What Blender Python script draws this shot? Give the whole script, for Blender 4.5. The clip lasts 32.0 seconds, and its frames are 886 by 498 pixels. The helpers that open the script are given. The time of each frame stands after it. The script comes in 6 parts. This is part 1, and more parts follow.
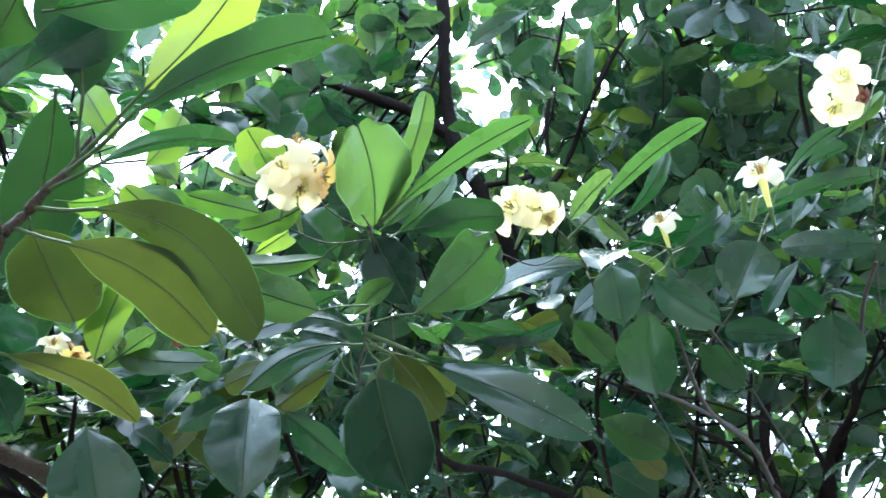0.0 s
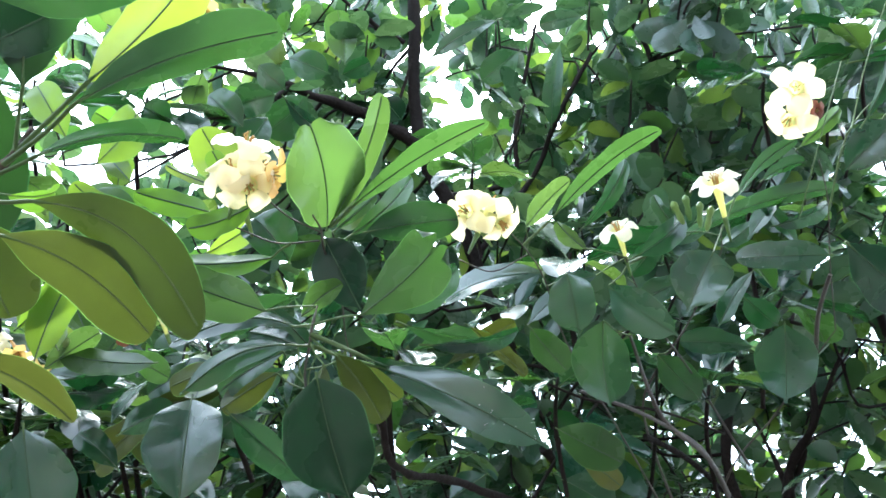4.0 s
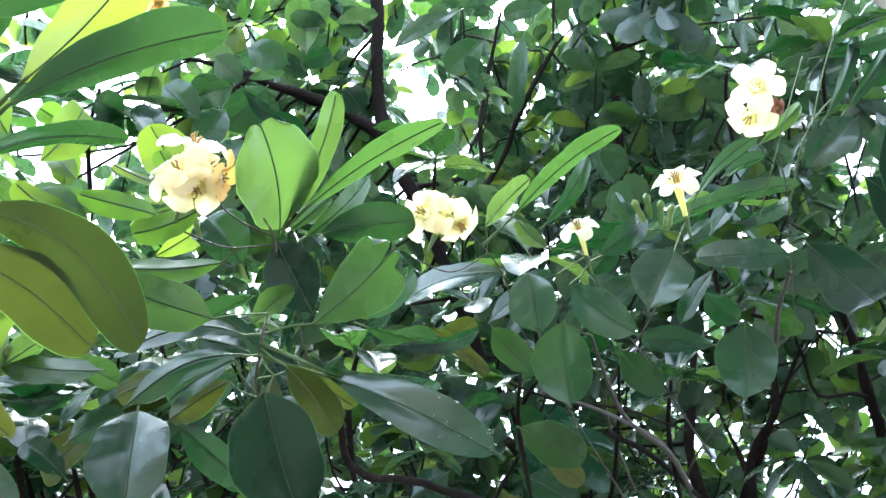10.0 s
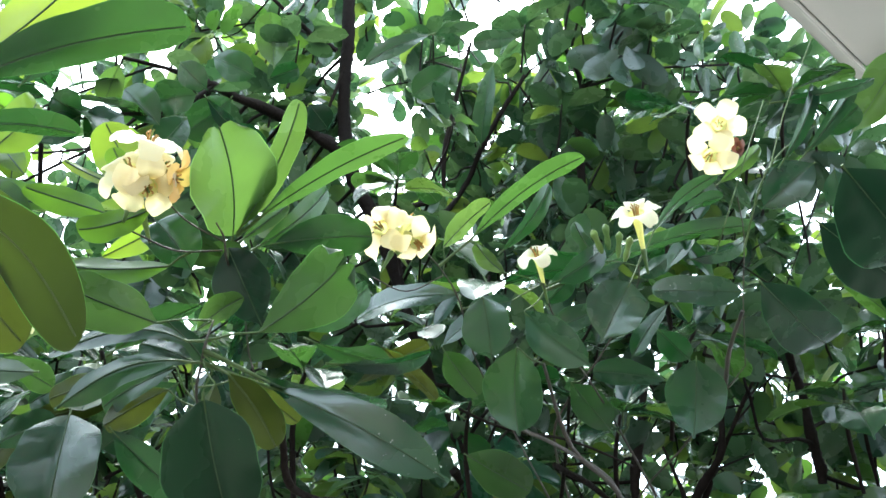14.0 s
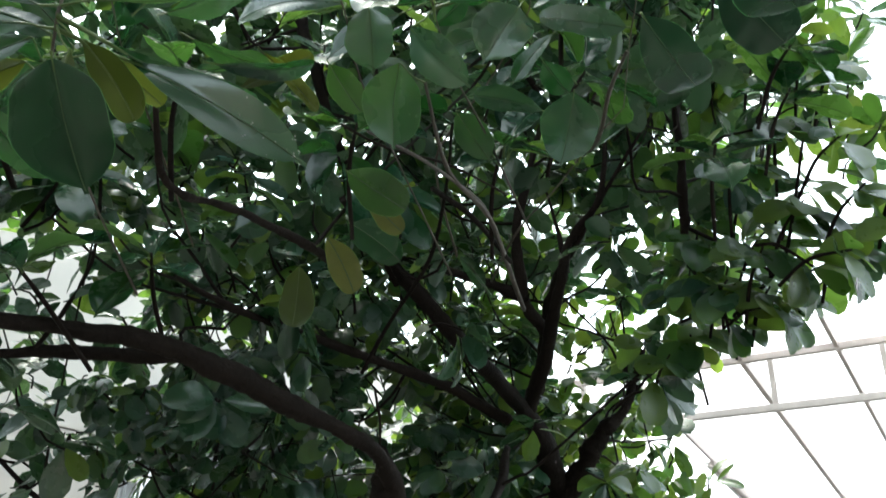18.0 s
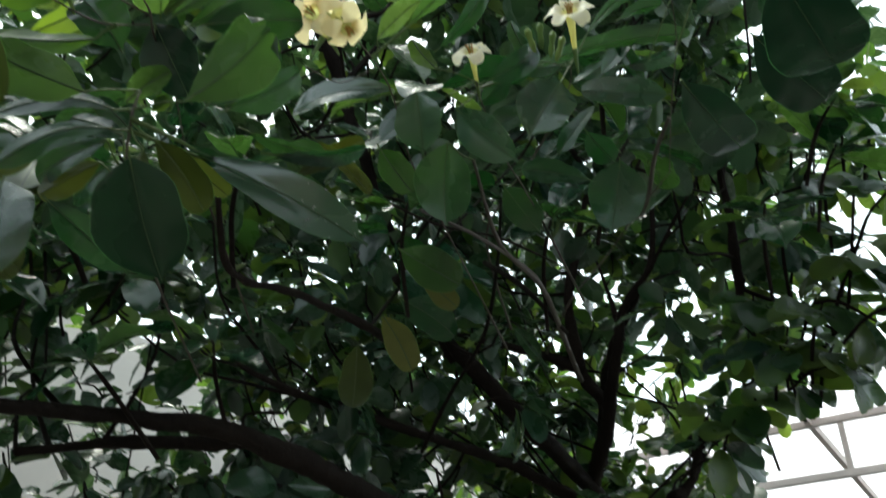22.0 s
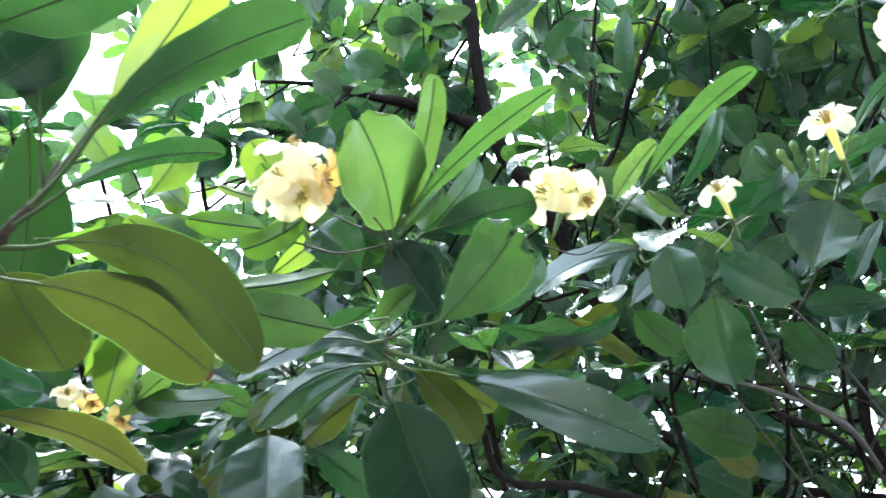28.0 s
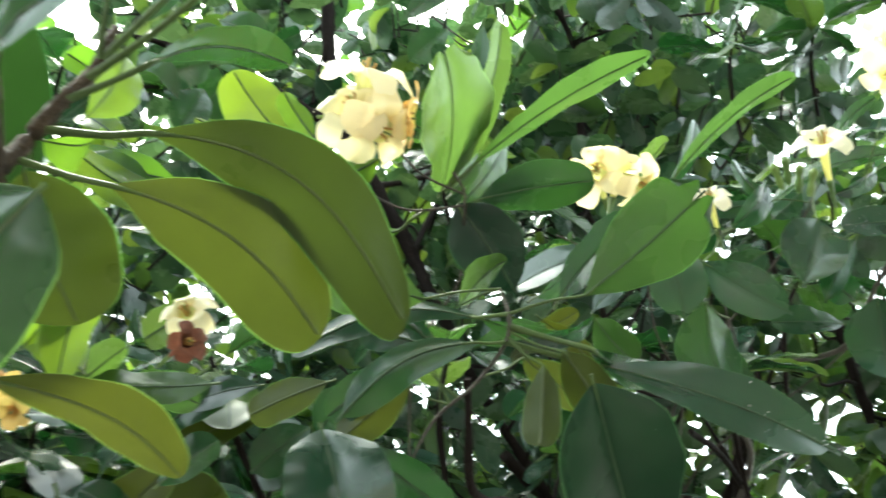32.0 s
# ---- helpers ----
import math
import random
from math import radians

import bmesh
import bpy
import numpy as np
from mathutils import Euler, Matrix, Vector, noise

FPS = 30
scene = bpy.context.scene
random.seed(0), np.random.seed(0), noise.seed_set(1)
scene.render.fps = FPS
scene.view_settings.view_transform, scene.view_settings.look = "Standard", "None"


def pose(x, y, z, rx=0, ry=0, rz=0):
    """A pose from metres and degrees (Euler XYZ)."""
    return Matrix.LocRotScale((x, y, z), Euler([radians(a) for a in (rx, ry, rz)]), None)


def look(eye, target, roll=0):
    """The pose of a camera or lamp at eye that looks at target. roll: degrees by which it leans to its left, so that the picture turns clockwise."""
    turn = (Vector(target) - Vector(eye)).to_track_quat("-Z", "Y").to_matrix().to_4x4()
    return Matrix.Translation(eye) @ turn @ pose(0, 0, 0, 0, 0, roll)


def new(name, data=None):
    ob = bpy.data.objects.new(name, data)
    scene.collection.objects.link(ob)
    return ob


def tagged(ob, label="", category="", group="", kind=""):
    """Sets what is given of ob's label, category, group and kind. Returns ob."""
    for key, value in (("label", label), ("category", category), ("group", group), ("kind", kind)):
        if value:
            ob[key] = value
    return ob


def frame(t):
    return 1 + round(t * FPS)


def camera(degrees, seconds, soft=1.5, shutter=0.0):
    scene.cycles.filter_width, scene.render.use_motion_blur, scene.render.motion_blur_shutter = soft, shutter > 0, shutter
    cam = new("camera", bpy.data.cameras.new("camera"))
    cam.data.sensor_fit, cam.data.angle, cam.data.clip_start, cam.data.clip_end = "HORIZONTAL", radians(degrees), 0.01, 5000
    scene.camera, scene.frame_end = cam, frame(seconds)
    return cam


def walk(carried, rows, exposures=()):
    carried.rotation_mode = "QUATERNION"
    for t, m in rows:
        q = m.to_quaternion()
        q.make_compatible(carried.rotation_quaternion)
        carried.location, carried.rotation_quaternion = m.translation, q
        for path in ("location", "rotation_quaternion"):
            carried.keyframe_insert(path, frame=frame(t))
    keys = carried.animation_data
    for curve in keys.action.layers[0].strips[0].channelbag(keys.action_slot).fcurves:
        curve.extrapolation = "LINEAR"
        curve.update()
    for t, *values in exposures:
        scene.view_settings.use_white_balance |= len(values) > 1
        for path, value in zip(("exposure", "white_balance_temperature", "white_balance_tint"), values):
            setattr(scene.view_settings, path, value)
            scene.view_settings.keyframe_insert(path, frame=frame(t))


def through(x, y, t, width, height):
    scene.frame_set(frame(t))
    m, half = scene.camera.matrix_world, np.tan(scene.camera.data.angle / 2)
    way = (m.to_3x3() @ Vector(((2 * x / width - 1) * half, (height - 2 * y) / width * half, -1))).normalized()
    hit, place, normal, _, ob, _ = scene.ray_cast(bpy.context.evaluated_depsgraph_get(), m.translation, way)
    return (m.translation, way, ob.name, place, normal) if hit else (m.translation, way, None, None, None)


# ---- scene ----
# ---- camera ----
cam = camera(56.00, 32.0, soft=1.5, shutter=0.4)
PATH = [
    (0, (0, 0, 1.55), (-1.19, 0.968, 2.833), 3.13),
    (0.5, (0.014, 0.01, 1.552), (-1.128, 1.041, 2.831), 1.72),
    (1, (0.029, 0.023, 1.551), (-1.046, 1.115, 2.835), 0.88),
    (1.5, (0.034, 0.044, 1.55), (-0.969, 1.21, 2.828), 0.42),
    (2, (0.044, 0.048, 1.55), (-0.914, 1.226, 2.852), 0.84),
    (2.5, (0.045, 0.048, 1.549), (-0.902, 1.217, 2.866), 1.23),
    (3, (0.034, 0.042, 1.55), (-0.949, 1.18, 2.868), 2.07),
    (3.5, (0.016, 0.031, 1.549), (-1.06, 1.085, 2.865), 2.52),
    (4, (0.006, 0.024, 1.548), (-1.129, 1.023, 2.858), 2.72),
    (4.5, (0, 0.02, 1.55), (-1.168, 0.994, 2.848), 2.29),
    (6.5, (-0.046, 0.017, 1.563), (-1.335, 0.95, 2.775), 1.23),
    (7, (-0.05, 0.016, 1.563), (-1.374, 0.941, 2.742), 1.16),
    (7.5, (-0.052, 0.002, 1.564), (-1.375, 0.909, 2.758), 1.55),
    (8, (-0.039, 0, 1.561), (-1.328, 0.907, 2.792), 2.59),
    (8.5, (-0.021, 0.009, 1.562), (-1.262, 0.956, 2.812), 2.52),
    (9, (-0.003, 0.022, 1.564), (-1.186, 1.027, 2.826), 2.02),
    (9.5, (0.008, 0.032, 1.567), (-1.126, 1.087, 2.833), 1.22),
    (10, (0.012, 0.034, 1.573), (-1.088, 1.103, 2.857), 0.68),
    (10.5, (0.016, 0.032, 1.571), (-1.064, 1.099, 2.873), 0.67),
    (11, (0.016, 0.032, 1.571), (-1.038, 1.111, 2.884), 0.74),
    (11.5, (0.02, 0.025, 1.572), (-1.023, 1.092, 2.904), 0.97),
    (12, (0.023, 0.024, 1.571), (-0.994, 1.109, 2.909), 1.38),
    (12.5, (0.019, 0.029, 1.571), (-0.972, 1.141, 2.906), 1.51),
    (13, (0.008, 0.039, 1.576), (-0.966, 1.144, 2.929), 1.46),
    (13.5, (0, 0.048, 1.574), (-0.979, 1.143, 2.931), 1.41),
    (15.5, (0.023, 0.042, 1.564), (-1.029, 1.263, 2.748), 1.89),
    (16, (0.03, 0.051, 1.55), (-0.999, 1.346, 2.675), 2.98),
    (16.5, (0.022, 0.065, 1.548), (-0.984, 1.404, 2.641), 3.15),
    (17, (0.019, 0.074, 1.545), (-0.977, 1.459, 2.59), 2.75),
    (17.5, (0.015, 0.074, 1.534), (-0.993, 1.506, 2.501), 2.44),
    (18, (0.023, 0.083, 1.529), (-0.995, 1.575, 2.389), 1.84),
    (18.5, (0.026, 0.086, 1.523), (-0.993, 1.624, 2.295), 1.16),
    (19, (0.028, 0.092, 1.52), (-0.985, 1.669, 2.217), 0.49),
    (19.5, (0.03, 0.095, 1.518), (-0.978, 1.708, 2.133), 0.20),
    (20, (0.032, 0.101, 1.513), (-0.991, 1.737, 2.04), 0.04),
    (20.5, (0.024, 0.113, 1.51), (-0.999, 1.751, 2.028), -0.00),
    (21, (0.006, 0.096, 1.517), (-1.016, 1.677, 2.191), -0.32),
    (21.5, (0.007, 0.081, 1.525), (-1.03, 1.576, 2.357), 0.25),
    (22, (0.023, 0.068, 1.518), (-1.04, 1.421, 2.539), 0.64),
    (22.5, (0.029, 0.044, 1.549), (-1.052, 1.283, 2.688), 1.93),
    (23, (0.032, 0.033, 1.555), (-1.046, 1.194, 2.776), 2.57),
    (23.5, (0.019, 0.023, 1.557), (-1.074, 1.114, 2.827), 3.12),
    (24, (-0.003, 0.021, 1.558), (-1.117, 1.058, 2.855), 3.66),
    (24.5, (-0.028, 0.014, 1.575), (-1.137, 1.016, 2.903), 3.18),
    (25, (-0.068, -0.013, 1.571), (-1.2, 0.94, 2.917), 2.52),
    (25.5, (-0.08, -0.014, 1.575), (-1.22, 0.934, 2.917), 0.84),
    (27.5, (-0.02, 0.115, 1.607), (-1.268, 0.983, 2.907), 0.77),
    (28, (-0.037, 0.073, 1.602), (-1.313, 0.908, 2.896), 0.72),
    (28.5, (-0.079, -0.016, 1.596), (-1.322, 0.875, 2.884), -1.31),
    (29, (-0.108, -0.071, 1.594), (-1.33, 0.843, 2.886), -2.75),
    (29.5, (-0.124, -0.094, 1.588), (-1.335, 0.852, 2.868), -3.36),
    (30, (-0.19, -0.099, 1.599), (-1.335, 0.834, 2.948), -4.29),
    (30.5, (-0.233, -0.102, 1.602), (-1.379, 0.781, 2.983), -3.18),
    (31, (-0.258, -0.085, 1.617), (-1.3, 0.877, 3.027), -4.70),
    (31.5, (-0.296, -0.074, 1.619), (-1.243, 1.008, 3.01), -6.17),
    (32, (-0.295, -0.046, 1.655), (-1.107, 1.237, 2.957), -9.93),
]
EXPOSURES = [
    (0, 2.96, 5250, 2), (5, 3.16, 5620, 3), (9, 3.25, 5600, 4), (11, 3.04, 5580, 3), (14, 2.86, 5900, -2), (16, 2.88, 6150, -6), (17, 2.84, 6250, -6),
    (18, 2.33, 6350, -4), (19, 1.56, 6350, 2), (19.5, 1.16, 6300, 6), (20.5, 0.62, 6350, 8), (21.7, 0.6, 6400, 6), (22, 1.45, 6400, -5), (22.4, 2.3, 6300, -6),
    (23, 2.93, 6000, -3), (25, 2.92, 5750, -3), (28, 3.1, 5650, 1), (30, 3.04, 5750, 5), (31, 2.91, 6250, 2), (32, 2.92, 6600, -6),
]
walk(cam, [(t, look(eye, target, roll)) for t, eye, target, roll in PATH], EXPOSURES)

# ---- overcast daylight ----
SUN_AZ, SUN_EL = radians(70), radians(70)      # west of north (+y), above the horizon
world = bpy.data.worlds.new("world")
scene.world = world
world.use_nodes = True
wn, wl = world.node_tree.nodes, world.node_tree.links
sky = wn.new("ShaderNodeTexSky")
sky.sky_type, sky.sun_disc = "NISHITA", False
sky.sun_elevation, sky.sun_rotation = SUN_EL, -SUN_AZ
sky.air_density, sky.dust_density, sky.ozone_density = 1.0, 6.0, 1.0
wn["Background"].inputs["Strength"].default_value = 0.15
cloud = wn.new("ShaderNodeMix")                 # thin even cloud over the sky's own light
cloud.data_type = "RGBA"
cloud.inputs["Factor"].default_value = 0.6
cloud.inputs["B"].default_value = (8.0, 8.4, 9.0, 1)
wl.new(sky.outputs[0], cloud.inputs["A"])
wl.new(cloud.outputs["Result"], wn["Background"].inputs["Color"])
sun = new("sun", bpy.data.lights.new("sun", "SUN"))
sun.data.energy, sun.data.angle, sun.data.color = 2.0, radians(30), (1.0, 0.97, 0.92)
sun_from = Vector((-math.sin(SUN_AZ) * math.cos(SUN_EL), math.cos(SUN_AZ) * math.cos(SUN_EL), math.sin(SUN_EL)))
sun.matrix_world = look(sun_from * 20, (0, 0, 0))


# ---- materials ----
def material(name, colour, rough=0.6, metal=0.0, vary=0.2, scale=20.0, bump=0.2, island=False, coat=0.0):
    """A plain surface with stains and grain at two scales, and a tone of its own for every object or loose piece."""
    m = bpy.data.materials.new(name)
    m.use_nodes = True
    n, l = m.node_tree.nodes, m.node_tree.links
    b = n["Principled BSDF"]
    b.inputs["Metallic"].default_value, b.inputs["Coat Weight"].default_value = metal, coat
    pos = n.new("ShaderNodeTexCoord")
    big, fine = n.new("ShaderNodeTexNoise"), n.new("ShaderNodeTexNoise")
    big.inputs["Scale"].default_value, fine.inputs["Scale"].default_value = scale * 0.2, scale * 2
    big.inputs["Detail"].default_value = fine.inputs["Detail"].default_value = 4
    for tex in (big, fine):
        l.new(pos.outputs["Object"], tex.inputs["Vector"])
    add = n.new("ShaderNodeMath")
    add.operation = "ADD"
    l.new(big.outputs["Fac"], add.inputs[0]), l.new(fine.outputs["Fac"], add.inputs[1])
    tone = n.new("ShaderNodeMapRange")
    tone.inputs["From Min"].default_value, tone.inputs["From Max"].default_value = 0.6, 1.4
    tone.inputs["To Min"].default_value, tone.inputs["To Max"].default_value = 1 - vary, 1 + vary
    l.new(add.outputs[0], tone.inputs["Value"])
    own = n.new("ShaderNodeNewGeometry" if island else "ShaderNodeObjectInfo")
    hsv = n.new("ShaderNodeHueSaturation")
    hsv.inputs["Color"].default_value = (*colour, 1)
    spread = n.new("ShaderNodeMapRange")
    spread.inputs["To Min"].default_value, spread.inputs["To Max"].default_value = 1 - 0.6 * vary, 1 + 0.6 * vary
    l.new(own.outputs["Random Per Island" if island else "Random"], spread.inputs["Value"])
    both = n.new("ShaderNodeMath")
    both.operation = "MULTIPLY"
    l.new(tone.outputs["Result"], both.inputs[0]), l.new(spread.outputs["Result"], both.inputs[1])
    l.new(both.outputs[0], hsv.inputs["Value"])
    l.new(hsv.outputs["Color"], b.inputs["Base Color"])
    r = n.new("ShaderNodeMapRange")
    r.inputs["To Min"].default_value, r.inputs["To Max"].default_value = max(0.02, rough - 0.12), min(1, rough + 0.12)
    l.new(big.outputs["Fac"], r.inputs["Value"]), l.new(r.outputs["Result"], b.inputs["Roughness"])
    if bump:
        bp = n.new("ShaderNodeBump")
        bp.inputs["Strength"].default_value, bp.inputs["Distance"].default_value = bump, 0.004
        l.new(fine.outputs["Fac"], bp.inputs["Height"]), l.new(bp.outputs["Normal"], b.inputs["Normal"])
    return m


def leaf_material(name, face, glow, rough=0.36, through=0.45, island=False, hue=0.02, shine=0.5, blotch=0.3, veins=0.0, heart=None):
    """A leathery leaf: a glossy face, light that shines through it, blotches and a tone of its own.
    veins: relief of the side veins, along the blade's own map; heart: another colour towards the base, as petals have."""
    m = bpy.data.materials.new(name)
    m.use_nodes = True
    n, l = m.node_tree.nodes, m.node_tree.links
    b, out = n["Principled BSDF"], n["Material Output"]
    pos = n.new("ShaderNodeTexCoord")
    big, fine = n.new("ShaderNodeTexNoise"), n.new("ShaderNodeTexNoise")
    big.inputs["Scale"].default_value, fine.inputs["Scale"].default_value = 22, 240
    big.inputs["Detail"].default_value = 3
    for tex in (big, fine):
        l.new(pos.outputs["Object"], tex.inputs["Vector"])
    own = n.new("ShaderNodeNewGeometry" if island else "ShaderNodeObjectInfo")
    chance = own.outputs["Random Per Island" if island else "Random"]
    tone, shift = n.new("ShaderNodeMapRange"), n.new("ShaderNodeMapRange")
    tone.inputs["To Min"].default_value, tone.inputs["To Max"].default_value = 1 - blotch, 1 + blotch
    shift.inputs["To Min"].default_value, shift.inputs["To Max"].default_value = 0.5 - hue, 0.5 + hue
    l.new(big.outputs["Fac"], tone.inputs["Value"]), l.new(chance, shift.inputs["Value"])
    own_tone = n.new("ShaderNodeMapRange")
    own_tone.inputs["To Min"].default_value, own_tone.inputs["To Max"].default_value = 1 + 0.8 * blotch, 1 - 0.8 * blotch
    l.new(chance, own_tone.inputs["Value"])
    mul = n.new("ShaderNodeMath")
    mul.operation = "MULTIPLY"
    l.new(tone.outputs["Result"], mul.inputs[0]), l.new(own_tone.outputs["Result"], mul.inputs[1])
    shades, split = [], None
    if veins or heart:
        blade_map, split = n.new("ShaderNodeUVMap"), n.new("ShaderNodeSeparateXYZ")
        blade_map.uv_map = "blade"
        l.new(blade_map.outputs["UV"], split.inputs[0])
    for colour in (face, glow):
        h = n.new("ShaderNodeHueSaturation")
        h.inputs["Color"].default_value = (*colour, 1)
        if heart:
            ramp = n.new("ShaderNodeMapRange")
            ramp.inputs["From Min"].default_value, ramp.inputs["From Max"].default_value = 0.0, 0.5
            ramp.interpolation_type = "SMOOTHSTEP"
            l.new(split.outputs["Y"], ramp.inputs["Value"])
            blend = n.new("ShaderNodeMix")
            blend.data_type = "RGBA"
            blend.inputs["A"].default_value, blend.inputs["B"].default_value = (*heart, 1), (*colour, 1)
            l.new(ramp.outputs["Result"], blend.inputs["Factor"])
            l.new(blend.outputs["Result"], h.inputs["Color"])
        l.new(shift.outputs["Result"], h.inputs["Hue"]), l.new(mul.outputs[0], h.inputs["Value"])
        shades.append(h.outputs["Color"])
    l.new(shades[0], b.inputs["Base Color"])
    b.inputs["Specular IOR Level"].default_value = shine
    dull = n.new("ShaderNodeMapRange")
    dull.inputs["From Min"].default_value, dull.inputs["From Max"].default_value = 0.3, 0.7
    dull.inputs["To Min"].default_value, dull.inputs["To Max"].default_value = rough - 0.08, rough + 0.12
    l.new(big.outputs["Fac"], dull.inputs["Value"]), l.new(dull.outputs["Result"], b.inputs["Roughness"])
    bp = n.new("ShaderNodeBump")
    bp.inputs["Strength"].default_value, bp.inputs["Distance"].default_value = 0.05, 0.001
    l.new(fine.outputs["Fac"], bp.inputs["Height"])
    if veins:
        lift, slope, wave, line = (n.new("ShaderNodeMath") for _ in range(4))
        lift.operation, slope.operation, wave.operation, line.operation = "ABSOLUTE", "MULTIPLY_ADD", "PINGPONG", "SMOOTH_MIN"
        l.new(split.outputs["X"], lift.inputs[0])
        l.new(lift.outputs[0], slope.inputs[0])
        slope.inputs[1].default_value = -0.22
        l.new(split.outputs["Y"], slope.inputs[2])
        l.new(slope.outputs[0], wave.inputs[0])
        wave.inputs[1].default_value = 0.045
        l.new(wave.outputs[0], line.inputs[0])
        line.inputs[1].default_value, line.inputs[2].default_value = 0.012, 0.01
        vein = n.new("ShaderNodeBump")
        vein.inputs["Strength"].default_value, vein.inputs["Distance"].default_value = veins, 0.03
        l.new(line.outputs[0], vein.inputs["Height"]), l.new(bp.outputs["Normal"], vein.inputs["Normal"])
        l.new(vein.outputs["Normal"], b.inputs["Normal"])
    else:
        l.new(bp.outputs["Normal"], b.inputs["Normal"])
    tr, mix = n.new("ShaderNodeBsdfTranslucent"), n.new("ShaderNodeMixShader")
    l.new(shades[1], tr.inputs["Color"])
    mix.inputs["Fac"].default_value = through
    l.new(b.outputs[0], mix.inputs[1]), l.new(tr.outputs[0], mix.inputs[2]), l.new(mix.outputs[0], out.inputs["Surface"])
    return m


LEAF = {
    "mature": leaf_material("mature_leaf", (0.006, 0.029, 0.015), (0.028, 0.092, 0.013), rough=0.22, through=0.28, shine=0.42, veins=0.12),
    "fresh": leaf_material("fresh_leaf", (0.022, 0.052, 0.015), (0.088, 0.168, 0.024), rough=0.26, through=0.45, veins=0.14),
    "glossy": leaf_material("glossy_leaf", (0.006, 0.030, 0.017), (0.022, 0.075, 0.013), rough=0.24, through=0.22, shine=0.75, veins=0.08),
    # Lighter copy of the fresh leaf, with backlight put into its glow colour.
    "bright": leaf_material("backlit_leaf", (0.04, 0.085, 0.018), (0.17, 0.30, 0.022), rough=0.34, through=0.58, shine=0.25, veins=0.12),
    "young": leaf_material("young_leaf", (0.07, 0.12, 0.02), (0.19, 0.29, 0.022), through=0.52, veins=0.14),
    # Matte underside, with its shade put into a darker colour on both faces.
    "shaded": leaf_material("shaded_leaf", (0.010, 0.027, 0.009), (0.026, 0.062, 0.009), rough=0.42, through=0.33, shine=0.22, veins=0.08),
    "sheen": leaf_material("waxy_leaf", (0.010, 0.032, 0.013), (0.026, 0.072, 0.013), rough=0.2, through=0.28, shine=0.7, veins=0.06),
    "olive": leaf_material("olive_leaf", (0.024, 0.037, 0.010), (0.064, 0.086, 0.008), rough=0.34, shine=0.3, through=0.4, veins=0.12),
    # Darker copy of the mature leaf, its shade put into the colour.
    "dark": leaf_material("dark_shade_leaf", (0.003, 0.017, 0.008), (0.010, 0.042, 0.010), rough=0.2, through=0.2, shine=0.28, veins=0.1),
    "yellow": leaf_material("yellowing_leaf", (0.075, 0.085, 0.016), (0.12, 0.13, 0.018), veins=0.12),
}
CROWN_LEAF = leaf_material("crown_leaf", (0.0135, 0.039, 0.025), (0.058, 0.116, 0.034), rough=0.26, through=0.32, shine=0.58, island=True, hue=0.025)
CROWN_FRESH = leaf_material("crown_fresh_leaf", (0.022, 0.055, 0.019), (0.122, 0.212, 0.026), rough=0.32, island=True, hue=0.03)
# Thin leaf margins, paler than the blade: rim light is put into their colour.
MARGIN = leaf_material("pale_rim_lit_margin", (0.06, 0.12, 0.04), (0.16, 0.32, 0.06), rough=0.35, through=0.5)
DARK_MARGIN = leaf_material("dark_leaf_margin", (0.016, 0.050, 0.024), (0.04, 0.13, 0.03), rough=0.3, through=0.35)
RIB = material("leaf_rib", (0.022, 0.050, 0.016), 0.72, vary=0.1, bump=0)
OLIVE_RIB = material("olive_leaf_rib", (0.040, 0.058, 0.012), 0.6, vary=0.1, bump=0)
STALK = material("leaf_stalk", (0.050, 0.082, 0.022), 0.6, vary=0.2, scale=90, bump=0.1)
STALK.node_tree.nodes["Principled BSDF"].inputs["Specular IOR Level"].default_value = 0.25
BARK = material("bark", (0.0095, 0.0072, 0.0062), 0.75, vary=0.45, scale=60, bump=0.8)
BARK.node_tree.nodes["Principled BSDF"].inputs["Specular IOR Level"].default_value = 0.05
SHOOT = material("young_bark", (0.030, 0.021, 0.014), 0.65, vary=0.35, scale=120, bump=0.5)
NEAR_BARK = material("brown_bark", (0.042, 0.029, 0.016), 0.7, vary=0.5, scale=150, bump=0.7)
NEAR_BARK.node_tree.nodes["Principled BSDF"].inputs["Specular IOR Level"].default_value = 0.2
PETAL = leaf_material("petal", (0.87, 0.80, 0.55), (0.88, 0.78, 0.46), rough=0.5, through=0.5, hue=0.008, blotch=0.1, heart=(0.78, 0.62, 0.28))
WHITE_PETAL = leaf_material("white_petal", (0.90, 0.86, 0.69), (0.90, 0.86, 0.60), rough=0.5, through=0.5, hue=0.008, blotch=0.08, heart=(0.84, 0.78, 0.48))
FADED = leaf_material("faded_petal", (0.62, 0.46, 0.17), (0.66, 0.46, 0.13), rough=0.6, through=0.4, heart=(0.45, 0.26, 0.06))
BROWN = material("withered_petal", (0.16, 0.05, 0.025), 0.8, vary=0.4, scale=150)
THROAT = leaf_material("corolla_tube", (0.74, 0.73, 0.38), (0.72, 0.72, 0.30), rough=0.5, through=0.55, hue=0.008)
STAMEN = material("stamen", (0.36, 0.20, 0.05), 0.6, vary=0.3, scale=200)
CALYX = leaf_material("calyx", (0.12, 0.19, 0.05), (0.26, 0.36, 0.09), through=0.25)
PAINT = material("wall_paint", (0.45, 0.41, 0.375), 0.7, vary=0.08, scale=3, bump=0.15)
METAL = material("painted_steel", (0.35, 0.305, 0.28), 0.5, vary=0.15, scale=10)
SHEET = material("grey_sheet", (0.45, 0.45, 0.47), 0.45, metal=0.3, vary=0.1, scale=6)
